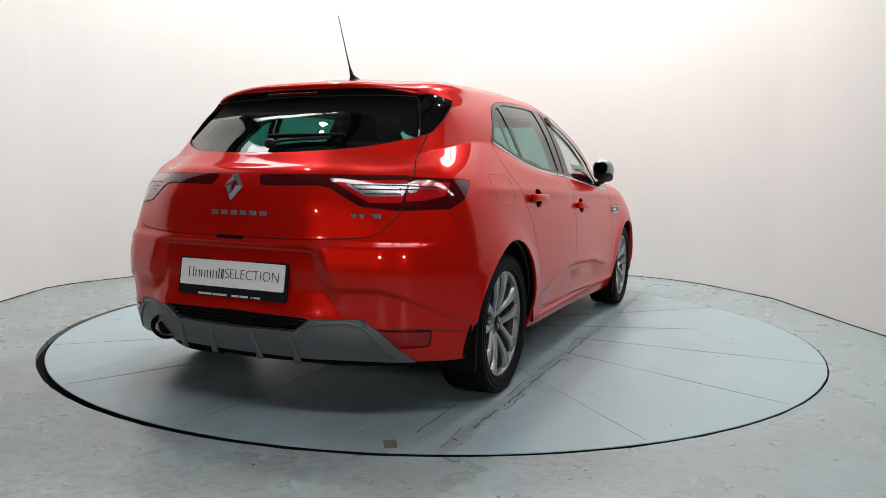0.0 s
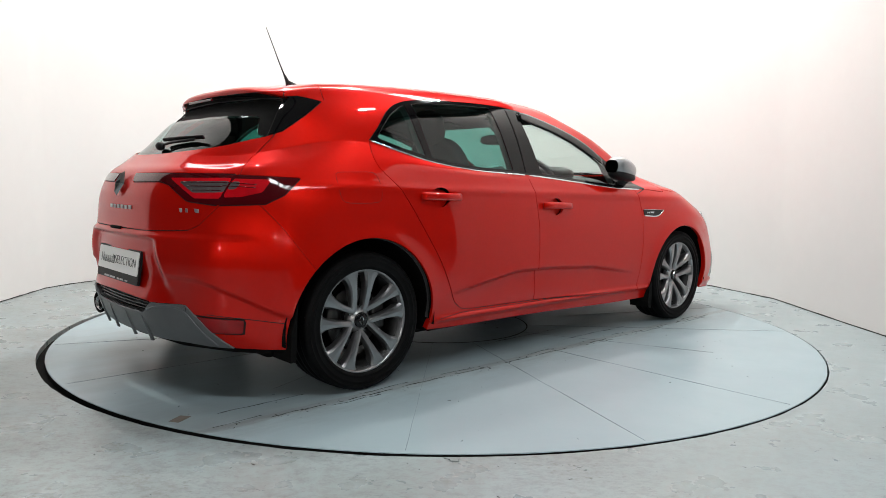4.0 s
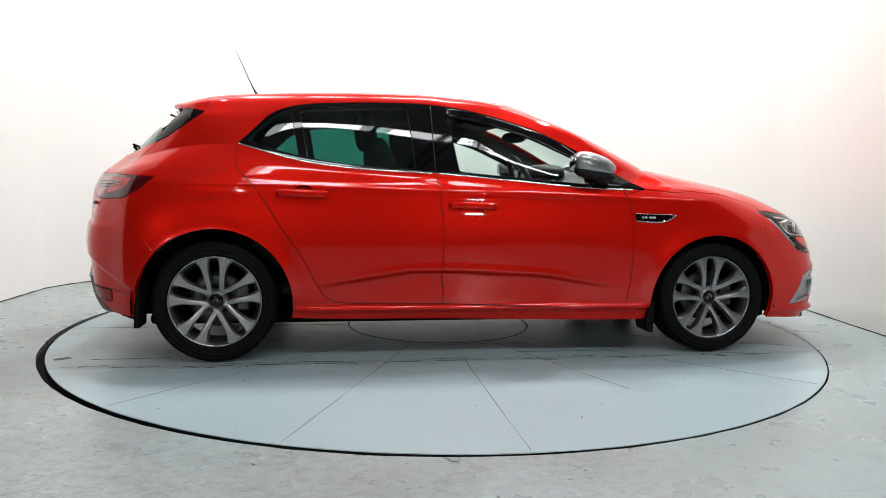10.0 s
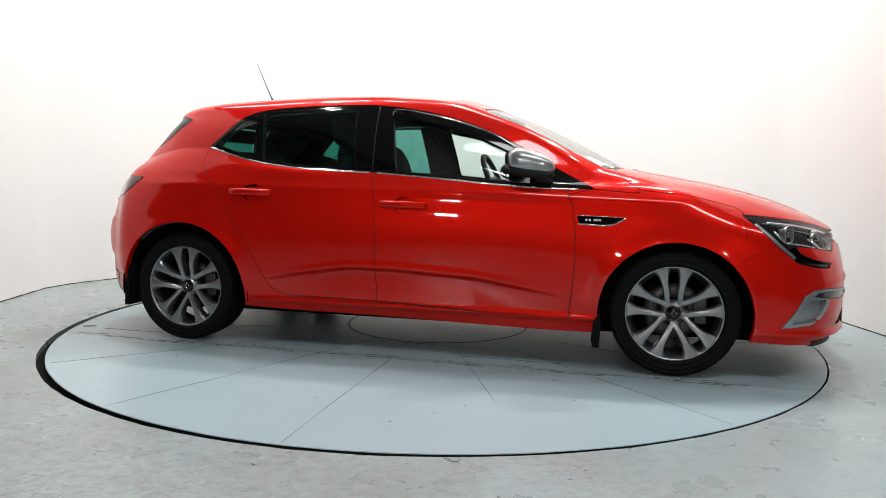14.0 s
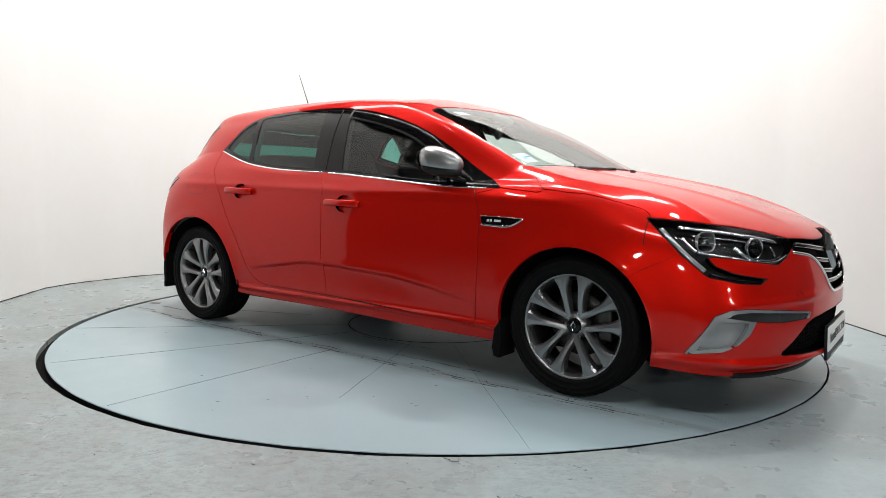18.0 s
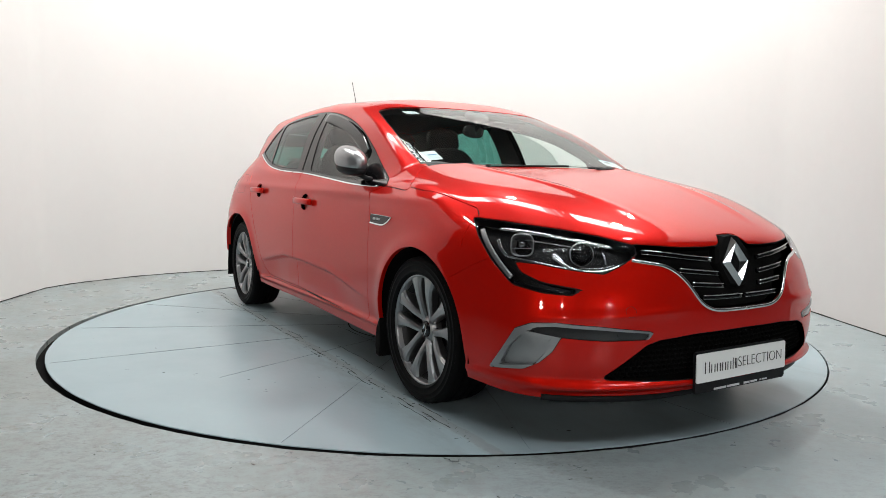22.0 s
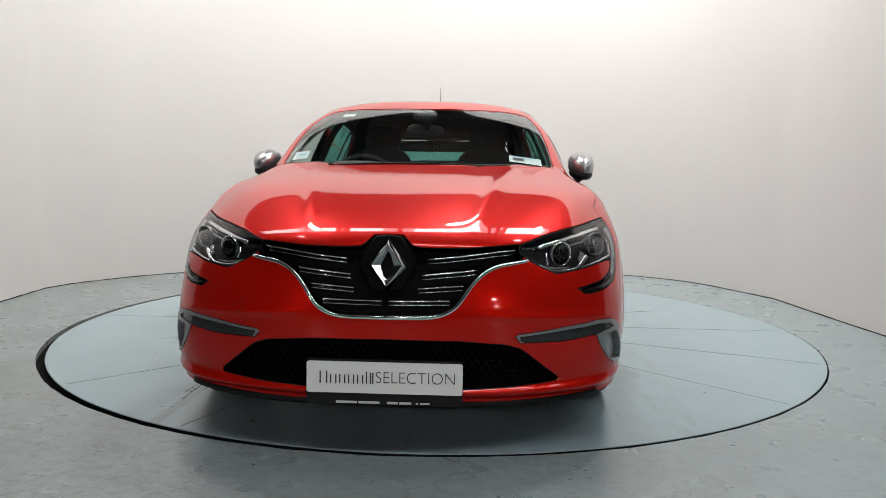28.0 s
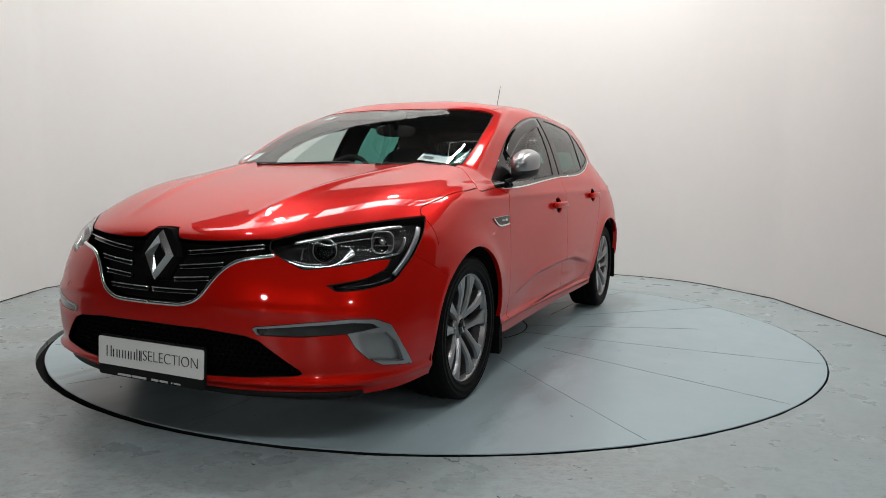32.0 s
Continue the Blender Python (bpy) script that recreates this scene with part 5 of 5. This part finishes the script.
        # chrome wedge and cup round the projector
        for pts, wid, lift, mt, nm in (([(1.963, .693, .688), (1.978, .685, .675), (1.998, .678, .655)], .020, -.026, DULL_CHROME, "reflector_panel"),
                                       ([(1.967, .696, .672), (2.002, .677, .649), (2.035, .649, .630), (2.083, .569, .627), (2.099, .526, .638), (2.113, .481, .654)], .013, -.014, CHROME, "chrome_cup"),
                                       ([(2.045, .640, .640), (2.083, .570, .640), (2.099, .526, .650)], .006, -.022, DULL_CHROME, "chrome_step"),
                                       ([(2.060, .548, .690), (2.066, .540, .668), (2.074, .545, .652)], .008, -.020, CHROME, "chrome_step"),
                                       ([(1.778, .80, .722), (1.80, .806, .695), (1.832, .803, .667)], .012, -.012, CHROME, "chrome_bracket"),
                                       ([(1.838, .803, .664), (1.938, .745, .649), (2.016, .673, .633)], .008, -.010, CHROME, "chrome_blade"),
                                       ([(1.748, .772, .762), (1.838, .722, .755), (1.923, .662, .743), (1.997, .594, .728), (2.067, .515, .707)], .014, -.012, CHROME, "chrome_brow"),
                                       ([(1.80, .76, .738), (1.90, .69, .728), (1.99, .61, .712)], .005, -.024, DULL_CHROME, "chrome_brow"),
                                       ([(1.690, .810, .755), (1.725, .822, .723), (1.766, .827, .685), (1.822, .821, .633), (1.870, .808, .592)], .020, -.010, SILVER, "daytime_light"),
                                       ([(1.884, .803, .580), (1.94, .765, .563), (1.99, .725, .556), (2.045, .675, .552)], .014, -.008, BLACK_GLOSS, "daytime_light")):
            p, q = s.line("front_corner", corner(pts), FR, lift, 30)
            part(nm, sweep(flip(p, sgn), wid, .010, flip(q, sgn)), mt, lamp)
        trim = part("fog_surround", s.piece(["fog_trim"], offset=.004, flange=.022, side=sgn), FOG_SILVER, front, "satin silver fog lamp surround")
        part("fog_lamp", s.piece(["fog_lamp"], offset=-.003, flange=0, side=sgn), SMOKE, trim, "dark smoked fog lamp strip")
        part("fog_pocket", s.piece(["fog_pocket"], offset=-.019, flange=0, side=sgn), FOG_SILVER, trim)
        p, q = s.line("front", [(.30, .2), (.45, .20), (.60, .203), (.70, .212)], FR, .003, 20)
        part("air_slit", sweep(flip(p, sgn) + [0, 0, .018], .008, .004, flip(q, sgn)), SHUT, front)
    p, q = s.on("front", .51, .49, FR, .0005)
    t1 = np.cross(q, (0, 0, 1))
    t1 /= np.linalg.norm(t1)
    t2 = np.cross(t1, q)
    loop = [p + t1 * .019 * math.cos(a) + t2 * .019 * math.sin(a) for a in np.linspace(0, 2 * math.pi, 25)[:-1]]
    part("tow_eye_cover", sweep(flip(loop, -1), .0014, .0012, flip(q, -1), True), SHUT, front)
    part("cowl", s.piece(["cowl"], offset=-.012, flange=0), BLACK, car, "black plastic cowl under the windscreen")
    for a, b in (((1.135, -.40), (1.098, .12)), ((1.125, .30), (1.052, .60))):
        pa, qa = s.on("top", a[0], abs(a[1]), lambda x, w, z: .97 - z, -.003)
        pb, qb = s.on("top", b[0], abs(b[1]), lambda x, w, z: .97 - z, -.002)
        pa[1], pb[1] = math.copysign(pa[1], a[1]), math.copysign(pb[1], b[1])
        arm = part("wiper", sweep([pa, pa * .6 + pb * .4 + [0, 0, .005], pb], .014, .010, (0, 0, 1)), BLACK, car, "black windscreen wiper")
        part("wiper_blade", sweep([pa + [-.016, 0, .003], pb + [-.013, 0, .002]], .008, .010, (0, 0, 1)), RUBBER, arm)
        part("wiper_pivot", lathe([(-.01, .016), (.012, .014), (.014, 0)], 16), BLACK, arm, at=Matrix.Translation(pa) @ pose(0, 0, 0, 90))

    # ---- sides ----
    for sgn in (1, -1):
        fd, rd = doors[sgn]
        p, q = s.line("side", DLO_LOW[:-1] + [(.86, .901)], SD, .003, 80)
        for lo, hi, owner in ((0, 36, rd), (36, 80, fd)):
            part("chrome_strip", sweep(flip(p[lo:hi + 1] + [0, 0, -.004], sgn), .0085, .006, flip(q[lo:hi + 1], sgn)), CHROME, owner, "bright strip under the windows")
        p, q = s.line("side", [(-.150, 1.302), (-.01, 1.278), (.175, 1.234), (.34, 1.180), (.46, 1.125), (.56, 1.07)], SD, .014, 40)
        part("wind_deflector", sweep(flip(p - [0, 0, .008], sgn), .070, .004, flip(q, sgn), taper=[.5 + .5 * math.sin(math.pi * min(1, i / 8 + .3) / 2) * min(1, (42 - i) / 12) for i in range(40)]), BLACK_GLOSS, fd, "smoked wind deflector")
        p, q = s.line("side", [(-.224, .985), (-.228, 1.1), (-.232, 1.2), (-.235, 1.33)], SD, .003, 16)
        part("pillar_gap", sweep(flip(p, sgn), .005, .003, flip(q, sgn)), SHUT, rd)
        for x0, x1, z, owner in ((-1.028, -.784, .849, rd), (-.154, .093, .797, fd)):
            xs = np.linspace(x0, x1, 15)
            path, nor = [], []
            for i, x in enumerate(xs):
                t = i / 14
                pt, nn = s.on("side", x, z + .006 - .004 * t, SD)
                path.append(pt + nn * (.010 + .022 * math.sin(math.pi * t) ** .45))
                nor.append(nn)
            h = part("door_handle", sweep(flip(path, sgn), .036, .022, flip(nor, sgn)), RED, owner, "red grab handle")
            part("handle_cup", s.piece(["cup_rear" if x0 < -.5 else "cup_front"], offset=-.026, flange=-.0265, side=sgn), RED, owner, "red finger cup behind the handle")
        wingbadge = part("wing_badge", s.piece(["wing_badge"], offset=.003, flange=.006, side=sgn), BLACK_GLOSS, car, "black wing badge with a bright rim")
        p, q = s.line("side", [(.868, .731), (.93, .728), (1.025, .730), (1.092, .764)], SD, .004, 24)
        part("chrome_edge", sweep(flip(p, sgn), .008, .005, flip(q, sgn)), CHROME, wingbadge)
        p, q = s.line("side", [(.862, .771), (.97, .769), (1.092, .765)], SD, .004, 12)
        part("chrome_edge", sweep(flip(p, sgn), .0035, .004, flip(q, sgn)), DULL_CHROME, wingbadge)
        for x in (.905, .922, .945, .957, .970):
            p, q = s.line("side", [(x - .0055, .751), (x + .0055, .751)], SD, .004)
            part("badge_bar", sweep(flip(p, sgn), .011, .002, flip(q, sgn)), PRINT, wingbadge)
        # mirror
        lean = lambda v: Vector((v.x * (1.0 if v.x > 0 else .95), v.y * (1 - .25 * v.x / .135), v.z * (1 - .22 * v.x / .135) - .16 * v.x))
        mir = part("door_mirror", blob(.124, .066, .064, 2.3, trim=lean), SILVER, car, "satin silver door mirror on a black foot", at=pose(.622, sgn * .864, 1.026))
        part("mirror_bowl", blob(.116, .060, .036, 2.4, trim=lean), BLACK, mir, "black mirror underside", at=pose(.002, 0, -.040))
        part("mirror_glass", rounded_sheet(.09, .075, .03, .004), DARK_MIRROR, mir, "mirror glass", at=pose(-.116, 0, .012, 0, 0, 180))
        part("mirror_arm", sweep([(.70, sgn * .775, .925), (.69, sgn * .81, .935), (.67, sgn * .85, .955)], .085, .030, (0, 0, 1), taper=[1, .9, .75]), BLACK, mir, at=mir.matrix_basis.inverted())
        # mud flaps
        for pts, w in (([(-1.685, .42), (-1.712, .30), (-1.718, .185), (-1.693, .185), (-1.688, .30)], .14), ([(.985, .30), (.955, .25), (.945, .165), (.955, .125), (.985, .120), (.99, .20)], .14)):
            k = len(pts)
            verts = [(x, sgn * .885, z) for x, z in pts] + [(x, sgn * (.885 - w), z) for x, z in pts]
            fs = [tuple(range(k)), tuple(range(2 * k - 1, k - 1, -1))] + [(i, k + i, k + (i + 1) % k, (i + 1) % k) for i in range(k)]
            part("mud_flap", mesh("flap", verts, fs, smooth=False), LINER, car, "black mud flap behind the wheel")
    loop = [(-1.466, .94), (-1.455, .955), (-1.40, .960), (-1.30, .962), (-1.268, .957), (-1.255, .94), (-1.252, .865), (-1.262, .838), (-1.30, .829), (-1.42, .828), (-1.455, .838), (-1.466, .865)]
    p, q = s.line("side", smooth_line(loop, 64, True), SD, .0)
    part("fuel_flap", sweep(flip(p, -1), .0018, .0012, flip(q, -1), True), SHUT, car, "outline of the closed fuel flap")
    p, q = s.line("rear", [(-0.0, 1.4), (0.0, 1.4)], RE)
    mast = part("aerial", sweep([(-1.222, 0, 1.45), (-1.26, 0, 1.53), (-1.335, 0, 1.70)], .0062, .0062, (0, 1, 0), taper=[1.3, .85, .6]), BLACK, car, "thin black roof aerial")
    part("aerial_base", sweep([(-1.185, 0, 1.408), (-1.203, 0, 1.425), (-1.214, 0, 1.44), (-1.235, 0, 1.478)], .05, .05, (0, 1, 0), taper=[1.2, .75, .38, .16]), BLACK, mast)

    # ---- rear ----
    for sgn in (1, -1):
        lamp_i = part("tail_light_inner", s.piece(["tail_inner"], offset=.003, flange=.012, side=sgn), TAIL_DARK, gate, "smoked red tail light on the tailgate")
        part("red_lens", s.piece(["tail_red_in"], offset=.0035, flange=.003, side=sgn), TAIL_RED, lamp_i)
        part("clear_lens", s.piece(["tail_clear_in"], offset=.004, flange=.003, side=sgn), TAIL_CLEAR, lamp_i)
        lamp_o = part("tail_light", s.piece(["tail_outer"], offset=.003, flange=.012, side=sgn), TAIL_DARK, car, "smoked red tail light on the body corner")
        part("red_lens", s.piece(["tail_red_out"], offset=.0035, flange=.003, side=sgn), TAIL_RED, lamp_o)
        part("clear_lens", s.piece(["tail_clear_out"], offset=.004, flange=.003, side=sgn), TAIL_CLEAR, lamp_o)
        for z in (.905, .889, .873):
            p, q = s.line("rear", [(.475 + (.905 - z) * 1.6, z), (.55, z), (.642, z)], RE, .0055, 12)
            part("lens_rib", sweep(flip(p, sgn), .0035, .003, flip(q, sgn)), TAIL_DARK, lamp_i)
        for z in (.905, .892):
            p, q = s.line("rear_corner", corner([(-1.925, .672, z), (-1.87, .71, z - .002), (-1.80, .76, z - .006)], True), RE, .0055, 12)
            part("lens_rib", sweep(flip(p, sgn), .003, .003, flip(q, sgn)), TAIL_DARK, lamp_o)
        p, q = s.line("rear_corner", corner([(-1.735, .870, .346), (-1.80, .848, .353), (-1.871, .814, .361), (-1.95, .745, .372), (-2.0, .690, .378)], True), RE, .0, 24)
        part("bumper_seam", sweep(flip(p, sgn), .0035, .0015, flip(q, sgn)), SHUT, rear)
        part("rear_reflector", s.piece(["reflector"], offset=.002, flange=.01, side=sgn), REFLECTOR_RED, rear, "red bumper reflector")
        for w, z in ((.55, .392), (.20, .47)):
            p, q = s.on("rear", w, z, RE, .006)
            loop = [p + np.array([0, .011 * math.cos(a), .011 * math.sin(a)]) for a in np.linspace(0, 2 * math.pi, 19)[:-1]]
            part("parking_sensor", sweep(flip(loop, sgn), .0025, .002, flip(q, sgn), True), SHUT if z > .41 else LAMP_DARK, rear if z > .41 else diffuser)
        p, q = s.line("rear", [(.33, .368), (.40, .388), (.52, .390), (.585, .345), (.66, .25)], RE, .006, 24)
        part("diffuser_ridge", sweep(flip(p, sgn), .008, .006, flip(q, sgn)), GUNMETAL, diffuser)
        for w in (.10, .27):
            p, q = s.line("rear", [(w, .335), (w + .01, .27), (w + .015, .225)], RE, .006, 8)
            part("diffuser_fin", sweep(flip(p, sgn), .034, .010, flip(q, sgn), taper=np.linspace(.3, 1, 8)), GUNMETAL, diffuser)
    for z in (.362, .378, .394):
        w = .30 + (z - .35) * .9
        p, q = s.line("rear", [(0, z), (w * .5, z), (w, z)], RE, -.018, 20)
        path = np.concatenate([p[::-1] * [1, -1, 1], p[1:]])
        part("insert_rib", sweep(path, .006, .012, (-1, 0, 0)), BLACK_GLOSS, rear)
    part("exhaust_tip", lathe([(.05, .040), (-.002, .047), (-.006, .045), (-.002, .041), (.08, .037), (.10, .0)], 40), DULL_CHROME, rear, "chrome exhaust tailpipe", at=pose(-2.056, .385, .295, 0, 0, -90) @ Matrix.Diagonal((1.15, 1, .72, 1)))
    # black disc just inside the tip, painted for the shade within the pipe
    part("pipe_shade_disc", lathe([(.006, .0395), (.007, 0)], 32), LINER, rear, at=pose(-2.056, .385, .295, 0, 0, -90) @ Matrix.Diagonal((1.15, 1, .72, 1)))
    part("exhaust_cutout", lathe([(.0, .070), (.03, .055), (.031, 0)], 32), LINER, rear, at=pose(-2.060, .39, .298, 0, 0, -90) @ Matrix.Diagonal((1.1, 1, .75, 1)))
    number_plate(rear, pose(-2.088, 0, .549, 0, -8, 180), .150)
    emblem_p, emblem_n = s.on("rear", 0, .895, RE, .006)
    part("rear_emblem", diamond(.046, .060, .014, .027, "x"), EMBLEM, gate, "chrome diamond emblem", at=Matrix.Translation((emblem_p[0] - .004, 0, .895)) @ pose(0, 0, 0, 0, -20, 180))
    for k in range(6):                                    # model name as plain bars
        y = .10 - k * .047
        p, q = s.on("rear", abs(y), .793, RE, .002)
        part("name_bar", box(.004, .032, .017, (p[0], y - .017, .793), .0015), FOG_SILVER, gate)
    for y, wid in ((-.505, .024), (-.532, .022), (-.575, .055)):
        p, q = s.on("rear", abs(y), .792, RE, .002)
        part("trim_bar", box(.004, wid, .016, (p[0], y, .792), .0015, turn=None), FOG_SILVER, gate)
    p, _ = s.on("rear", 0, .70, RE, 0)
    # no notch is cut; a near-black block paints its shade
    part("handle_notch_shade", box(.02, .13, .014, (p[0] + .004, 0, .699), .005), LINER, gate, "dark block painted as the shade in the tailgate handle notch")
    wiper = part("rear_wiper", sweep([(-1.900, -.05, 1.072), (-1.880, -.11, 1.084), (-1.850, -.30, 1.094)], .016, .010, (-1, 0, 1)), BLACK, gate, "black rear wiper")
    part("wiper_blade", sweep([(-1.872, -.015, 1.100), (-1.860, -.16, 1.102), (-1.835, -.36, 1.102)], .012, .018, (-1, 0, 1)), RUBBER, wiper)
    part("wiper_cap", blob(.02, .026, .02, 2.2), BLACK, wiper, at=pose(-1.902, -.045, 1.068))
    # matte black stands in for the shade the short spoiler cannot cast
    part("black_header_shade", s.piece(["black_header_shade"], offset=-.020, flange=.004), LINER, gate, "black band across the top of the rear window, the spoiler's shade painted in")
    part("third_brake_light", box(.008, .26, .012, (-1.688, 0, 1.292), .003), TAIL_DARK, spoiler)
    cabin(car, s)


def cabin(car, s):
    """Seats, dashboard, wheel and mirror behind the glass."""
    part("cabin_floor", box(2.5, 1.36, .05, (-.35, 0, .34), .02), CLOTH, car)
    part("parcel_shelf", box(.55, 1.1, .03, (-1.50, 0, .93), .01), CLOTH, car, "dark parcel shelf")
    dash = part("dashboard", blob(.34, .68, .20, 3.2, trim=lambda v: Vector((v.x, v.y, v.z * (1 - .25 * v.x)))), DASH, car, "dark dashboard", at=pose(.72, 0, .80))
    part("instrument_hood", blob(.10, .19, .05, 2.6), DASH, dash, at=pose(-.22, -.37, .19))
    part("screen", box(.02, .20, .15, (-.30, 0, .14), .006), BLACK_GLOSS, dash)
    rim = [(math.cos(a) * .185, math.sin(a) * .185) for a in np.linspace(0, 2 * math.pi, 37)[:-1]]
    wheel = part("steering_wheel", sweep([(0, a, b) for a, b in rim], .030, .030, (1, 0, 0), True), DASH, car, "black steering wheel", at=pose(.375, -.37, .905, 0, -24))
    part("wheel_centre", blob(.03, .075, .06, 2.4), DASH, wheel)
    for a in (0, 180, 270):
        part("wheel_arm", sweep([(0, 0, 0), (0, .18 * math.cos(radians(a)), .18 * math.sin(radians(a)))], .035, .02, (1, 0, 0)), DASH, wheel)
    for y in (-.37, .37):
        seat = part("front_seat", blob(.26, .25, .10, 3), CLOTH, car, "dark cloth front seat", at=pose(-.12, y, .52))
        part("backrest", blob(.075, .24, .33, 3), CLOTH, seat, at=pose(-.31, 0, .33, 0, -14))
        part("headrest", blob(.05, .13, .095, 2.8), CLOTH, seat, at=pose(-.44, 0, .70, 0, -10))
        for p in (-.05, .05):
            part("headrest_post", box(.012, .012, .12, (-.42, p, .60)), DULL_CHROME, seat)
    bench = part("rear_bench", blob(.26, .62, .11, 3.2), CLOTH, car, "dark cloth rear bench", at=pose(-1.0, 0, .52))
    part("backrest", blob(.07, .62, .30, 3.2), CLOTH, bench, at=pose(-.30, 0, .30, 0, -20))
    for y in (-.38, 0, .38):
        part("headrest", blob(.04, .12, .07, 2.8), CLOTH, bench, at=pose(-.42, y, .50, 0, -12))
    mirror = part("inner_mirror", blob(.018, .115, .036, 2.8), DASH, car, "black interior mirror", at=pose(.40, 0, 1.220, 0, 10, 28))
    part("mirror_stalk", sweep([(0, 0, 0), (.03, 0, .06), (.03, 0, .10)], .03, .03, (0, 1, 0)), DASH, mirror)
    part("sensor_pod", blob(.06, .07, .028, 2.6), DASH, car, at=pose(.43, 0, 1.30, 0, 25))
    for y in (-.33, .33):
        part("sun_visor", box(.16, .32, .014, (.18, y, 1.315), .006, turn=Matrix.Rotation(radians(12), 4, "Y")), LINING, car)
    WS = lambda x, w, z: 1.0 - z
    for (x0, x1, w0, w1, sgn, lab, mt) in ((.475, .420, .400, .470, -1, "small pale sticker at the top of the windscreen", PAPER), (.985, .90, .555, .635, -1, "pale tax disc stickers in the windscreen", PAPER), (1.02, .955, .455, .615, 1, "white dealer sticker with blue print in the windscreen", PAPER)):
        pts = []
        for x, w in ((x0, w0), (x0 - .02, w1), (x1 - .02, w1), (x1, w0)):
            p, q = s.on("top", x, w, WS, -.008)
            pts.append(p * [1, sgn, 1])
        st = part("windscreen_sticker", mesh("sticker", pts, [(0, 1, 2, 3)], smooth=False), mt, car, lab)
        a, b, c, d = [Vector(p) for p in pts]
        up = Vector((.003, 0, .004))
        for k, (u0, u1, v0, v1) in enumerate(((.1, .8, .78, .9), (.12, .45, .35, .6)) if sgn > 0 else ((.15, .7, .45, .55),)):
            at = lambda u, v: (a * (1 - u) + b * u) * (1 - v) + (d * (1 - u) + c * u) * v + up
            part("print_bar", mesh("print", [at(u0, v0), at(u1, v0), at(u1, v1), at(u0, v1)], [(0, 1, 2, 3)], smooth=False), INK if k else BLUE_INK, st)


def motions():
    """The turntable turns at an even pace and carries the car."""
    rows = [t for t in range(0, 33)]
    walk(TABLE, [(t, pose(0.010, 0.004, 0, 0, 0, turn_at(t))) for t in rows])
    turned = [(t, Matrix.Rotation(radians(turn_at(t)), 4, "Z")) for t in rows]
    walk(CAR, [(t, m @ Matrix.Translation(CAR_AT)) for t, m in turned])


build_hall()
TABLE = build_turntable()
CAR = build_car()
motions()
